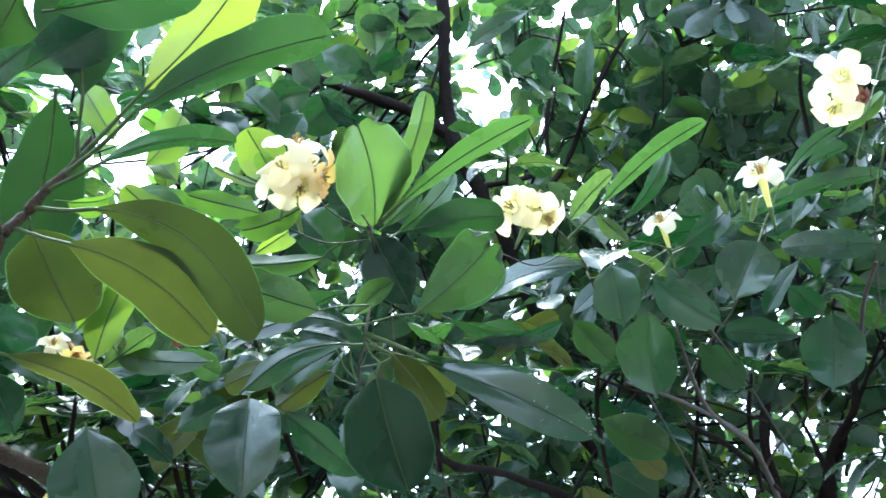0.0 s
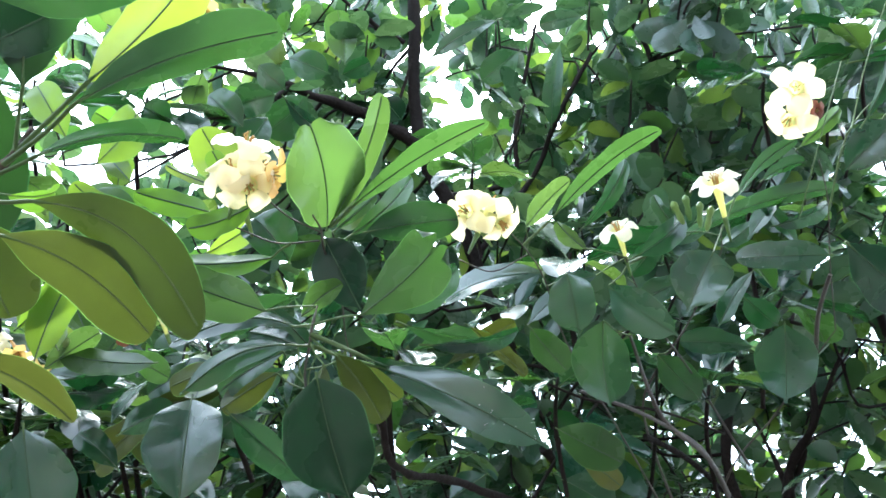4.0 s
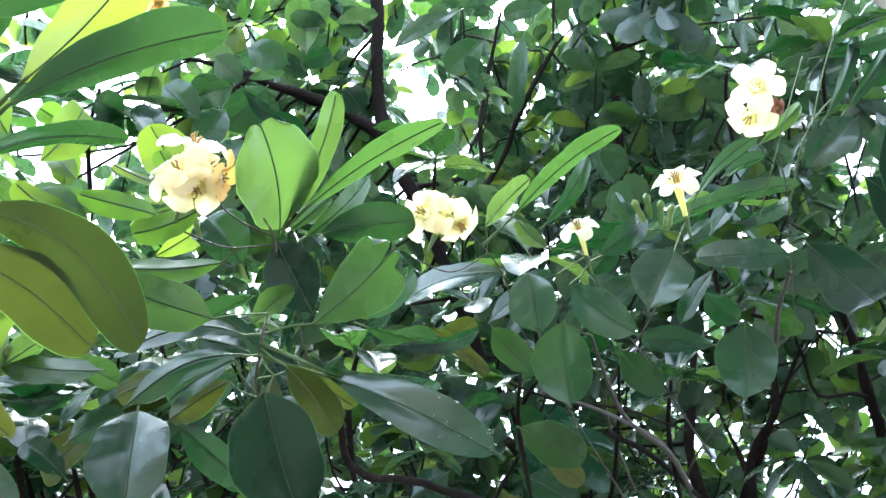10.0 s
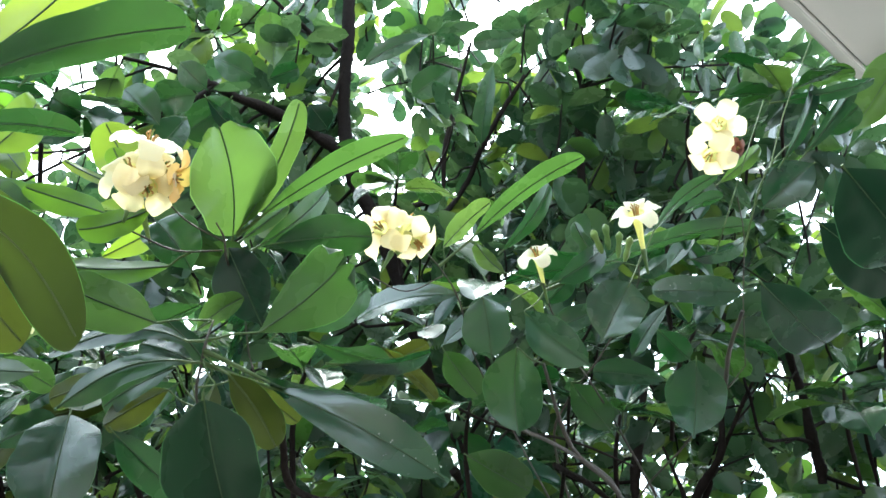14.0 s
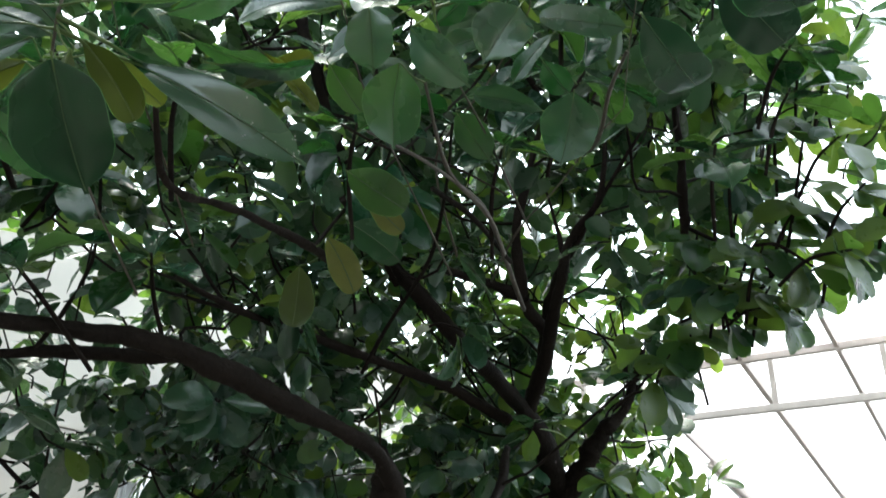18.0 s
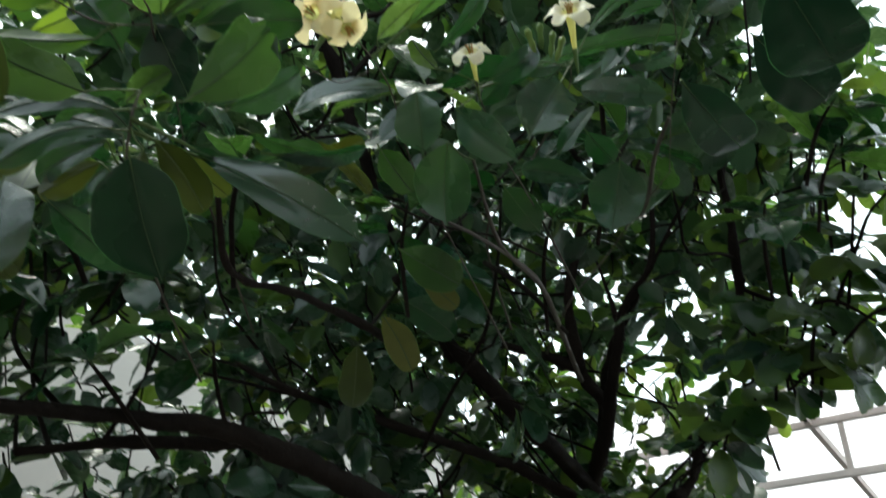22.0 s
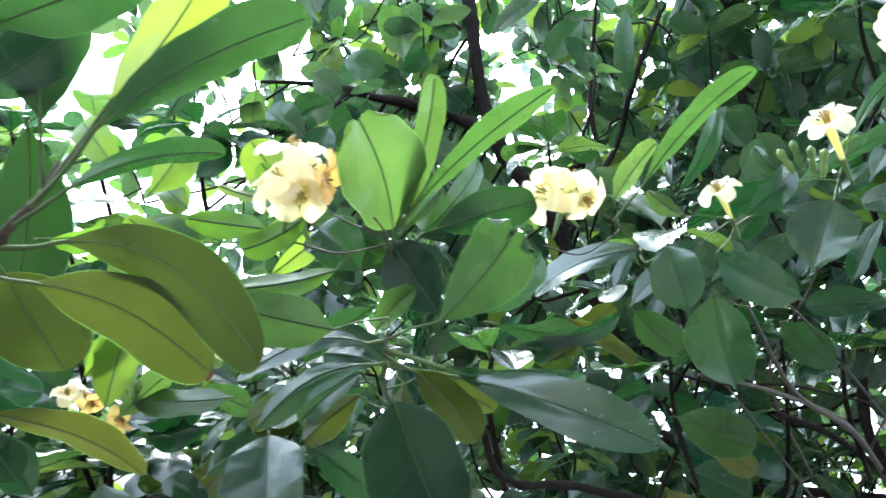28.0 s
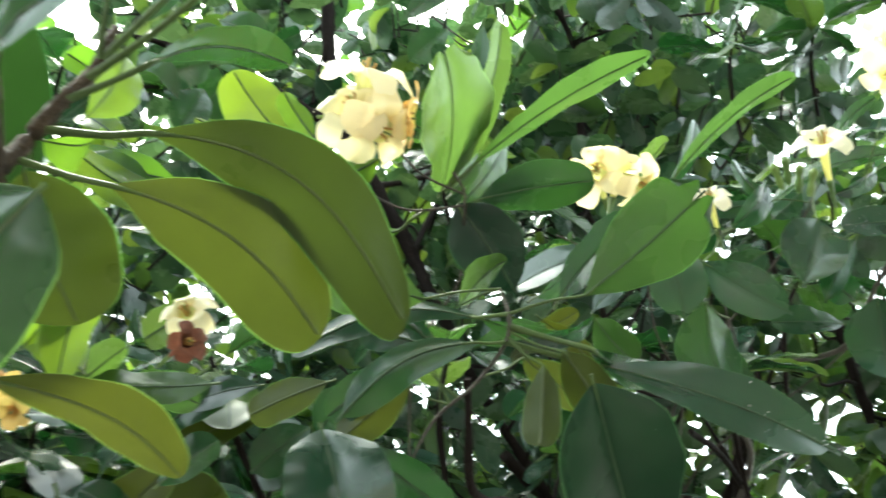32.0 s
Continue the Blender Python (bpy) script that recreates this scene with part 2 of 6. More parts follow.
PIPE = material("grey_pipe", (0.13, 0.13, 0.135), 0.35, metal=0.5, vary=0.2)
DARK = material("dark_steel", (0.03, 0.03, 0.035), 0.5, vary=0.2)
SOFFIT = material("soffit_board", (0.62, 0.60, 0.57), 0.65, vary=0.06, scale=4, bump=0.1)
PLASTER = material("grey_plaster", (0.22, 0.22, 0.25), 0.85, vary=0.12, scale=5)
GROUND = material("ground_tiles", (0.12, 0.112, 0.10), 0.85, vary=0.25, scale=8)
ROOFING = leaf_material("roof_sheet", (0.74, 0.74, 0.75), (0.80, 0.785, 0.805), rough=0.4, through=0.85, hue=0.0, blotch=0.05)
PLASTIC = material("clear_plastic", (0.78, 0.79, 0.81), 0.13, metal=1.0, vary=0.05, scale=30, bump=0.5)
PLASTIC.node_tree.nodes["Principled BSDF"].inputs["Alpha"].default_value = 0.62
BAMBOO = material("yellow_cane", (0.42, 0.30, 0.08), 0.5, vary=0.2, scale=40)
WATER = material("water", (0.95, 0.95, 0.95), 0.14, vary=0.02, bump=0)
WATER.node_tree.nodes["Principled BSDF"].inputs["Transmission Weight"].default_value = 0.7
WATER.node_tree.nodes["Principled BSDF"].inputs["IOR"].default_value = 1.33
CLOTH = material("turquoise_cloth", (0.05, 0.35, 0.45), 0.8, vary=0.2, scale=60)
WHITE = material("white_plastic", (0.75, 0.75, 0.74), 0.4, vary=0.05)


# ---- building blocks ----
def mesh_ob(name, verts, faces, mat, parent=None, label="", smooth=True, spots=None):
    me = bpy.data.meshes.new(name)
    me.from_pydata(verts, [], faces)
    if smooth:
        me.polygons.foreach_set("use_smooth", [True] * len(me.polygons))
    me.materials.append(mat)
    if spots:                                   # across and along a blade, for each vertex
        layer = me.uv_layers.new(name="blade")
        layer.data.foreach_set("uv", [c for k in range(len(me.loops)) for c in spots[me.loops[k].vertex_index]])
    me.update()
    ob = new(name, me)
    ob.parent = parent
    if label:
        tagged(ob, label)
    return ob


def part(name, bm, mat, parent, label=""):
    me = bpy.data.meshes.new(name)
    bm.to_mesh(me)
    bm.free()
    me.materials.append(mat)
    ob = new(name, me)
    ob.parent = parent
    if label:
        tagged(ob, label)
    return ob


def thing(name, label, category, group="", kind="", at=(0, 0, 0)):
    ob = new(name)
    ob.location = at
    return tagged(ob, label, category, group, kind)


def add_box(bm, lo, hi, bevel=0.0):
    lo, hi = Vector(lo), Vector(hi)
    made = bmesh.ops.create_cube(bm, size=1.0, matrix=Matrix.Translation((lo + hi) / 2) @ Matrix.Diagonal((*(hi - lo), 1)))
    if bevel:
        edges = list({e for v in made["verts"] for e in v.link_edges})
        bmesh.ops.bevel(bm, geom=edges, offset=bevel, segments=2, affect="EDGES")


def box(name, lo, hi, mat, parent=None, label="", bevel=0.0, origin=(0, 0, 0)):
    bm = bmesh.new()
    o = Vector(origin)
    add_box(bm, Vector(lo) - o, Vector(hi) - o, bevel)
    return part(name, bm, mat, parent, label)


def smooth_line(points, per=4):
    """A Catmull-Rom line through points of (place, radius)."""
    p = [np.array((*c, r)) for c, r in points]
    p = [2 * p[0] - p[1], *p, 2 * p[-1] - p[-2]]
    line = []
    for a, b, c, d in zip(p, p[1:], p[2:], p[3:]):
        for k in range(per):
            s = k / per
            line.append(0.5 * (2 * b + (c - a) * s + (2 * a - 5 * b + 4 * c - d) * s * s + (3 * b - a - 3 * c + d) * s**3))
    line.append(p[-2])
    return np.array(line)


def tube_data(points, sides=8, per=4, rough=0.0, seed=0):
    """Vertices and faces of a tapering tube; rough: uneven bark, as a part of the radius."""
    line = smooth_line(points, per)
    rng = np.random.default_rng(seed)
    axes = np.gradient(line[:, :3], axis=0)
    axes /= np.linalg.norm(axes, axis=1)[:, None] + 1e-9
    up = np.array((0.3, 0.2, 1.0))
    verts, faces = [], []
    for i, (x, y, z, r) in enumerate(line):
        u = np.cross(axes[i], up)
        u /= np.linalg.norm(u) + 1e-9
        v = np.cross(axes[i], u)
        for k in range(sides):
            a = 2 * math.pi * k / sides
            q = max(r, 0.0008) * (1 + rough * rng.uniform(-1, 1))
            verts.append((x + q * (u[0] * math.cos(a) + v[0] * math.sin(a)), y + q * (u[1] * math.cos(a) + v[1] * math.sin(a)), z + q * (u[2] * math.cos(a) + v[2] * math.sin(a))))
    for i in range(len(line) - 1):
        for k in range(sides):
            j = (k + 1) % sides
            faces.append((i * sides + k, i * sides + j, (i + 1) * sides + j, (i + 1) * sides + k))
    faces.append(tuple(range(sides)))
    faces.append(tuple(range((len(line) - 1) * sides, len(line) * sides)))
    return verts, faces


JOINTS, NODES = [], []                          # places and radii along the limbs, from which thin branches spring; places along all stems


def limb(parent, name, points, mat=None, label="", rough=0.12, sides=10):
    if name in ("trunk", "limb", "branch"):
        JOINTS.extend(smooth_line(points, 6))
    if name != "hanging_thread":
        NODES.extend(smooth_line(points, 6))
    if name in ("trunk", "limb", "branch"):     # knots and small bends
        knots = np.random.default_rng(len(NODES))
        points = [(tuple(np.array(q[:3]) + knots.normal(0, 0.14, 3) * q[3]), q[3] * (1 + knots.uniform(-0.16, 0.2))) for q in smooth_line(points, 3)]
    verts, faces = tube_data(points, sides, 5, rough, len(points))
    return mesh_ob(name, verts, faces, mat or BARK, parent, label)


LABELS = {"mature": "", "glossy": "dark leaf with a pale sky sheen", "dark": "", "fresh": "", "bright": "bright green leaf, light from behind put into its colour", "young": "young yellow-green leaf lit from behind", "olive": "olive-green ageing leaf", "shaded": "leaf seen from beneath, shade put into its deep green", "sheen": "broad green leaf with a waxy sheen", "yellow": "yellowing leaf"}
leaf_rng = np.random.default_rng(5)


RIM = (-1, -0.975, -0.62, -0.25, 0, 0.25, 0.62, 0.975, 1)
PLAIN = (-1, -0.6, 0, 0.6, 1)


def blade(base, tip, width, face, bend, widest, petiole, fold, rows=12, wave=0.02, wild=0.0, point=0.52, rim=False, drip=0.0, notch=0.0, twist=0.0, curl=0.0):
    """A leaf's vertices and faces, its middle line and face: obovate with a round tip, folded along its rib, bent along its length and twisted."""
    base, tip, face = Vector(base), Vector(tip), Vector(face)
    axis = tip - base
    length = axis.length
    axis.normalize()
    face = (face - axis * face.dot(axis)).normalized()
    side = axis.cross(face)
    b = point
    a = b * widest / (1 - widest)
    peak = widest**a * (1 - widest) ** b
    verts, faces, line = [], [], []
    phase = leaf_rng.uniform(0, 6.28)
    cols = RIM if rim else PLAIN
    for i in range(rows + 1):
        s = 0.5 - 0.5 * math.cos(math.pi * (i / rows) ** 0.9)
        s = min(max(s, 0.0), 0.9995)
        u = petiole + (1 - petiole) * s
        q = min(s / (1 - drip), 0.9995)
        half = 0.5 * width * (q**a * (1 - q) ** b) / peak * min(1, q / 0.2) ** 0.35 + 0.0012
        if drip and s > 0.75:
            half = max(half, 0.5 * width * 0.3 * min(1, (1 - s) / (2.4 * drip)) ** 1.4)
        if notch and s > 0.7:
            half = max(half, 0.5 * width * 0.62 * (1 - 0.3 * ((s - 0.7) / 0.3) ** 3))
        mid = base + axis * (length * u) + face * (bend * length * 4 * u * (1 - u) - curl * length * s**4) + side * (wild * length * math.sin(3.1416 * u))
        line.append(mid)
        turn = twist * (s - 0.4)
        across, up = side * math.cos(turn) + face * math.sin(turn), face * math.cos(turn) - side * math.sin(turn)
        for c in cols:
            ripple = wave * half * (math.sin(9 * s + phase + 2 * c) + 0.6 * math.sin(23 * s + 2 * phase - 3 * c)) * abs(c)
            lift = fold * half * abs(c) - (0.35 * fold + 0.5 * curl) * half * c * c + ripple
            back = axis * (notch * length * s**9 * (1 - 2 * abs(c)) ** 2)
            uneven = 1 + 0.035 * math.sin(11 * s + phase + (1.7 if c > 0 else 0)) if rim else 1
            verts.append(mid - back + across * (half * c * uneven * (1 - 0.15 * fold)) + up * lift)
    w = len(cols)
    for i in range(rows):
        for k in range(w - 1):
            faces.append((i * w + k, i * w + k + 1, (i + 1) * w + k + 1, (i + 1) * w + k))
    return verts, faces, [base] + line, face


def blade_map(rows, rim):
    """Where each vertex of a blade lies across and along it."""
    return [(c, i / rows) for i in range(rows + 1) for c in (RIM if rim else PLAIN)]


def leaf(parent, base, tip, width, face, age="mature", bend=0.05, widest=0.58, petiole=0.06, fold=None, arc=None, notch=0.0, twist=None, curl=None):
    """A large leaf as a part of the tree, with its stalk and rib as parts of the leaf. Hanging old leaves end in a drip tip, the others bluntly."""
    age = age if age in LABELS else "mature"
    o, length = Vector(base), (Vector(tip) - Vector(base)).length
    fold = leaf_rng.uniform(0.2, 0.5) if fold is None else fold
    twist = leaf_rng.uniform(-0.5, 0.5) if twist is None else twist
    curl = leaf_rng.uniform(0.0, 0.08) if curl is None else curl
    hangs = age in ("mature", "dark", "glossy") and tip[2] < base[2] - 0.35 * length and not notch
    verts, faces, line, face = blade(base, tip, width, face, bend, widest if hangs else min(0.72, widest + 0.05), petiole, fold, wave=0.07, drip=leaf_rng.uniform(0.05, 0.09) if hangs else 0, rows=18, notch=notch, wild=leaf_rng.uniform(-0.03, 0.03) if arc is None else arc, point=0.6 if hangs else 0.4, rim=True, twist=twist, curl=curl)
    ob = mesh_ob("leaf", [v - o for v in verts], faces, LEAF[age], parent, LABELS[age], spots=blade_map(18, True))
    ob.location = o
    ob.data.materials.append(DARK_MARGIN if age in ("mature", "dark", "glossy", "shaded") else MARGIN)
    ob.data.polygons.foreach_set("material_index", [1 if k % 8 in (0, 7) else 0 for k in range(len(faces))])
    size = min(1.4, max(0.6, length / 0.14))
    pts = [(tuple(p - o), (0.00042 - 0.0003 * i / len(line)) * size * (0.5 if age in ("olive", "shaded", "sheen") else 1)) for i, p in enumerate(line[:-2])]
    tv, tf = tube_data(pts[1:], 5, 2)
    mesh_ob("midrib", tv, tf, OLIVE_RIB if age in ("olive", "shaded", "sheen") else RIB, ob)
    foot = Vector(pts[0][0])
    near = min(NODES, key=lambda k: (k[0] - base[0]) ** 2 + (k[1] - base[1]) ** 2 + (k[2] - base[2]) ** 2) if NODES else (*base, 0)
    if 0.004 < (Vector(near[:3]) - o).length < 0.05:
        foot = Vector(near[:3]) - o
    first = Vector(pts[1][0])
    bow = (foot + first) / 2 + (first - foot).length * 0.08 * (Vector(tip) - o).normalized()
    tv, tf = tube_data([(tuple(foot), 0.0017 * size), (tuple(bow), 0.0013 * size), (tuple(first), 0.0012 * size), (pts[4][0], 0.0005 * size)], 6, 4)
    mesh_ob("stalk", tv, tf, STALK, ob)
    return ob


def wet(ob, count, seed):
    """Drops of water standing on a leaf, near its tip."""
    rng = np.random.default_rng(seed)
    me = ob.data
    bm = bmesh.new()
    for k in range(count):
        f = me.polygons[int(rng.integers(len(me.polygons) // 2, len(me.polygons) * 13 // 16))]
        r = rng.uniform(0.0003, 0.0007)
        m = Matrix.Translation(f.center + f.normal * r * 0.3 + Vector(rng.uniform(-0.0015, 0.0015, 3))) @ Matrix.Diagonal((r, r, r, 1))
        bmesh.ops.create_icosphere(bm, subdivisions=1, radius=1, matrix=m)
        m = Matrix.Translation(f.center - f.normal * r * 0.3 + Vector(rng.uniform(-0.0015, 0.0015, 3))) @ Matrix.Diagonal((r, r, r, 1))
        bmesh.ops.create_icosphere(bm, subdivisions=1, radius=1, matrix=m)
    drops = part("rain_water", bm, WATER, ob, "clear drops of rain water")
    tagged(drops, kind="stuff")


# ---- ground and buildings ----
ground = box("ground", (-60, -60, -0.3), (60, 120, 0), GROUND)
tagged(ground, "grey concrete yard ground", "ground", kind="structure")


def pieces(parent, name, places, size, mat, label="", bevel=0.0):
    """Alike boxes that share one mesh, at their centres."""
    first = None
    for at in places:
        if first is None:
            bm = bmesh.new()
            add_box(bm, [-s / 2 for s in size], [s / 2 for s in size], bevel)
            first = part(name, bm, mat, parent, label)
            ob = first
        else:
            ob = first.copy()
            scene.collection.objects.link(ob)
        ob.location = at
    return first


# the house wall to the west: long boards with open joints, a corrugated screen and a plastic sheet
wall_w = box("wall_west", (-4.2, -5, 0), (-4.03, 8.45, 3.5), PAINT)
tagged(wall_w, "beige boarded house wall", "wall", kind="structure")
pieces(wall_w, "board", [(-4.015, -1.0, 0.134 + 0.428 * k) for k in range(8)], (0.03, 8.0, 0.418), PAINT, bevel=0.004)
screen = thing("corrugated_screen", "grey corrugated metal screen along the house wall", "screen", at=(-3.97, 5.6, 0))
slats = [(0.012 * (k % 2), -2.6 + 0.115 * k, 1.17) for k in range(46)]
pieces(screen, "slat", slats, (0.02, 0.075, 2.3), SHEET, bevel=0.006)
box("backing", (-0.03, -2.65, 0.02), (-0.012, 2.75, 2.32), SHEET, screen)


def ridge(x, y, z):
    return (1 - abs(noise.noise((x, y, z)))) ** 6


def plastic_sheet():
    """A clear plastic sheet that hangs in creased folds."""
    rng = np.random.default_rng(3)
    verts, faces, nu, nv = [], [], 260, 120
    for i in range(nu + 1):
        for j in range(nv + 1):
            y, z = 1.28 * i / nu, 2.34 - 2.25 * j / nv
            slack = min(1, max(0, (y - 0.25) * 2.5))     # tight pleats at one end, crumpled beyond them
            fold = 0.014 * math.sin(15 * y + 0.6 * math.sin(3 * z)) + 0.016 * (1 - 0.6 * slack) * abs(math.sin(40 * y + 0.8 * math.sin(1.7 * z)))
            crease = 0.020 * ridge(y * 10, z * 0.9, 0.3) + (0.006 + 0.008 * slack) * ridge(y * 24, z * 2.2, 1.7) + 0.010 * slack * ridge(y * 9 - z * 7, z * 6 + y * 5, 2.9)
            verts.append((0.07 + fold + crease, y + 0.02 * math.sin(2 * z + y), z))
    for i in range(nu):
        for j in range(nv):
            a = i * (nv + 1) + j
            faces.append((a, a + 1, a + nv + 2, a + nv + 1))
    ob = mesh_ob("plastic_sheet", verts, faces, PLASTIC)
    ob.location = (-3.93, 2.95, 0)
    return tagged(ob, "clear creased plastic sheet hanging over the screen", "plastic sheet")


plastic_sheet()
awning = thing("awning_box", "dark awning box with a pale metal edge", "awning", at=(-3.8, 3.7, 2.4))
box("housing", (-0.2, -0.72, 0.0), (0.12, 0.62, 0.42), DARK, awning, bevel=0.015)
box("edge_strip", (-0.2, -0.75, -0.035), (0.14, 0.65, -0.004), SHEET, awning, "pale metal edge strip", bevel=0.004)

# Unseen wall, added to block low sky light behind the path.
wall_s = box("wall_south", (-4.03, -3.7, 0), (1.298, -3.5, 2.9), PAINT)
tagged(wall_s, "unseen beige wall added across the path's end to block low light", "wall", kind="structure")

# the eaves over the path and the house behind them
wall_e = box("wall_east", (1.3, -6, 0), (1.5, 1.2, 3.2), PAINT)
tagged(wall_e, "beige painted house wall beside the path", "wall", kind="structure")
eave_turn = Matrix.Translation((-0.038, 1.54, 0)) @ Matrix.Rotation(radians(-10), 4, "Z")
bm = bmesh.new()
for k in range(5):
    add_box(bm, (0.3 * k, -2.6, 3.2), (0.3 * k + 0.295, 0, 3.22), 0.002)
add_box(bm, (0, -2.6, 3.225), (1.5, 0, 3.3))
soffit = tagged(part("ceiling", bm, SOFFIT, None), "pale board soffit under the eaves", "ceiling", kind="structure")
fascia = tagged(box("trim", (-0.028, -2.6, 3.17), (-0.003, 0, 3.32), SOFFIT, bevel=0.004), "pale fascia board along the eaves", "trim", kind="structure")
gutter = mesh_ob("gutter", *tube_data([((0.02, 0.055, 3.19), 0.05), ((0.6, 0.055, 3.19), 0.05), ((1.5, 0.055, 3.19), 0.05)], 12, 2), DARK)
tagged(gutter, "dark gutter under the roof's end", "gutter")
for ob in (soffit, fascia, gutter):
    ob.matrix_world = eave_turn

# the boundary wall to the north, with oval openings, a pier and a spiked rail
WALL_Y, WALL_Z = 10.0, 1.92


def pierced_wall(x0, x1, holes, z, high, wide):
    """A wall with upright oval openings through it."""
    bm = bmesh.new()
    edge = x0
    cell = wide * 1.5
    for c in holes:
        a, b = c - cell / 2, c + cell / 2
        if a > edge:
            add_box(bm, (edge, WALL_Y, 0), (a, WALL_Y + 0.15, WALL_Z))
        lo, hi = z - high * 0.62, z + high * 0.62
        add_box(bm, (a, WALL_Y, 0), (b, WALL_Y + 0.15, lo))
        add_box(bm, (a, WALL_Y, hi), (b, WALL_Y + 0.15, WALL_Z))
        n = 24
        rings = []
        for y in (WALL_Y, WALL_Y + 0.15):
            inner, outer = [], []
            for k in range(n):
                t = 2 * math.pi * k / n
                u, v = math.cos(t), math.sin(t)
                inner.append(bm.verts.new((c + 0.5 * wide * u, y, z + 0.5 * high * v)))
                m = max(abs(u), abs(v))
                outer.append(bm.verts.new((c + 0.5 * (b - a) * u / m, y, z + 0.5 * (hi - lo) * v / m)))
            for k in range(n):
                j = (k + 1) % n
                bm.faces.new((inner[k], inner[j], outer[j], outer[k]))
            rings.append(inner)
        for k in range(n):
            j = (k + 1) % n
            bm.faces.new((rings[0][k], rings[1][k], rings[1][j], rings[0][j]))
        edge = b
    add_box(bm, (edge, WALL_Y, 0), (x1, WALL_Y + 0.15, WALL_Z))
    return part("wall_north", bm, PLASTER, None)


wall_n = pierced_wall(-6, 12, [-4.0, -3.68, -3.36, -3.04, -1.30, -0.99, -0.67, -0.35, 1.2, 1.52, 1.84], 1.45, 0.44, 0.2)
tagged(wall_n, "grey plastered boundary wall with oval openings", "wall", kind="structure")
box("pier", (-2.43, 9.9, 0), (-2.07, 10.25, 2.0), PLASTER, wall_n, bevel=0.01)
box("coping", (-6, 9.95, 1.925), (-2.435, 10.2, 1.965), PLASTER, wall_n, bevel=0.008)
box("coping", (-2.065, 9.95, 1.925), (12, 10.2, 1.965), PLASTER, wall_n, bevel=0.008)
# Flat dark strips that stand just proud of the wall's face.
for a, b in ((-2.92, -2.46), (-2.04, -1.52)):
    box("recess", (a, 9.98, 1.68), (b, 9.996, 1.76), DARK, wall_n, "flat dark strip on the wall")
spikes = thing("spiked_rail", "thin dark metal spikes on the boundary wall", "railing", at=(0, 10.08, 1.967))
pieces(spikes, "spike", [(-5.5 + 0.145 * k, 0, 0.09) for k in range(90) if not 20 < k < 25], (0.008, 0.008, 0.18), DARK)
lamp = thing("garden_lamp", "dark post lamp on the boundary wall's pier", "lamp", at=(-2.25, 10.07, 2.0))
mesh_ob("post", *tube_data([((0, 0, 0), 0.05), ((0, 0, 0.08), 0.022), ((0, 0, 0.14), 0.013), ((0, 0, 0.37), 0.013)], 10, 3), DARK, lamp)
mesh_ob("shade", *tube_data([((0, 0, 0.34), 0.07), ((0, 0, 0.37), 0.095), ((0, 0, 0.39), 0.03), ((0, 0, 0.42), 0.075), ((0, 0, 0.45), 0.015)], 14, 3), DARK, lamp)

# shrubs outside the boundary wall
shrub_rng = np.random.default_rng(8)
verts, faces = [], []
for k in range(900):
    at = Vector((shrub_rng.uniform(-5, 3), shrub_rng.uniform(10.7, 12.2), shrub_rng.uniform(0.7, 1.75)))
    if shrub_rng.random() < 0.5 + 0.5 * math.sin(at.x * 2.3):
        continue
    v, f, _, _ = blade(at, at + Vector(shrub_rng.uniform(-0.16, 0.16, 3)), 0.07, shrub_rng.uniform(-1, 1, 3), 0.05, 0.5, 0.05, 0.3, rows=5)
    n = len(verts)
    verts += [tuple(q) for q in v]
    faces += [tuple(i + n for i in q) for q in f]
shrub = thing("garden_shrubs", "bright green shrubs outside the boundary wall", "shrub")
tagged(mesh_ob("leaves", verts, faces, CROWN_FRESH, shrub), kind="stuff")
stems = [tube_data([((x, 11.3, 0), 0.02), ((x + 0.1, 11.4, 0.8), 0.015), ((x + 0.05, 11.3, 1.5), 0.008)], 6, 2) for x in (-4.4, -2.9, -1.2, 0.3, 1.8)]
for v, f in stems:
    mesh_ob("stem", v, f, SHOOT, shrub)

# the glazed roof over the yard
ROOF_TOP, ROOF_LOW = (4.6, 3.16), (9.0, 2.55)


def roof_z(y):
    return ROOF_TOP[1] + (ROOF_LOW[1] - ROOF_TOP[1]) * (y - ROOF_TOP[0]) / (ROOF_LOW[0] - ROOF_TOP[0])


def slope_box(name, x0, x1, y0, y1, low, high, mat, parent, label=""):
    v = [(x, y, roof_z(y) + h) for x in (x0, x1) for y in (y0, y1) for h in (low, high)]
    f = [(0, 1, 3, 2), (4, 6, 7, 5), (0, 4, 5, 1), (2, 3, 7, 6), (0, 2, 6, 4), (1, 5, 7, 3)]
    return mesh_ob(name, v, f, mat, parent, label, smooth=False)


roof = thing("glazed_roof", "translucent white sheet roof on a brown-grey steel frame", "roof")
RIBS = [-3.25, -2.52, -1.83, -1.14, -0.62, 0.02, 0.68, 1.36, 2.04, 2.72, 3.4]
for k, x in enumerate(RIBS):
    w = 0.015 if k % 2 else 0.011
    slope_box("rib", x - w, x + w, 4.5, 9.0, -0.05, 0, METAL, roof)
for a, b in zip(RIBS, RIBS[1:]):
    slope_box("panel", a + 0.003, b - 0.003, 4.45, 9.1, 0.004, 0.012, ROOFING, roof, "translucent white roof sheet")
box("beam", (-4.0, 8.95, 2.42), (3.6, 9.05, 2.495), METAL, roof, bevel=0.004)
box("top_chord", (-3.6, 4.88, 3.06), (3.6, 4.92, 3.10), METAL, roof, bevel=0.003)
box("bottom_chord", (-3.6, 4.88, 2.76), (3.6, 4.92, 2.80), METAL, roof, bevel=0.003)
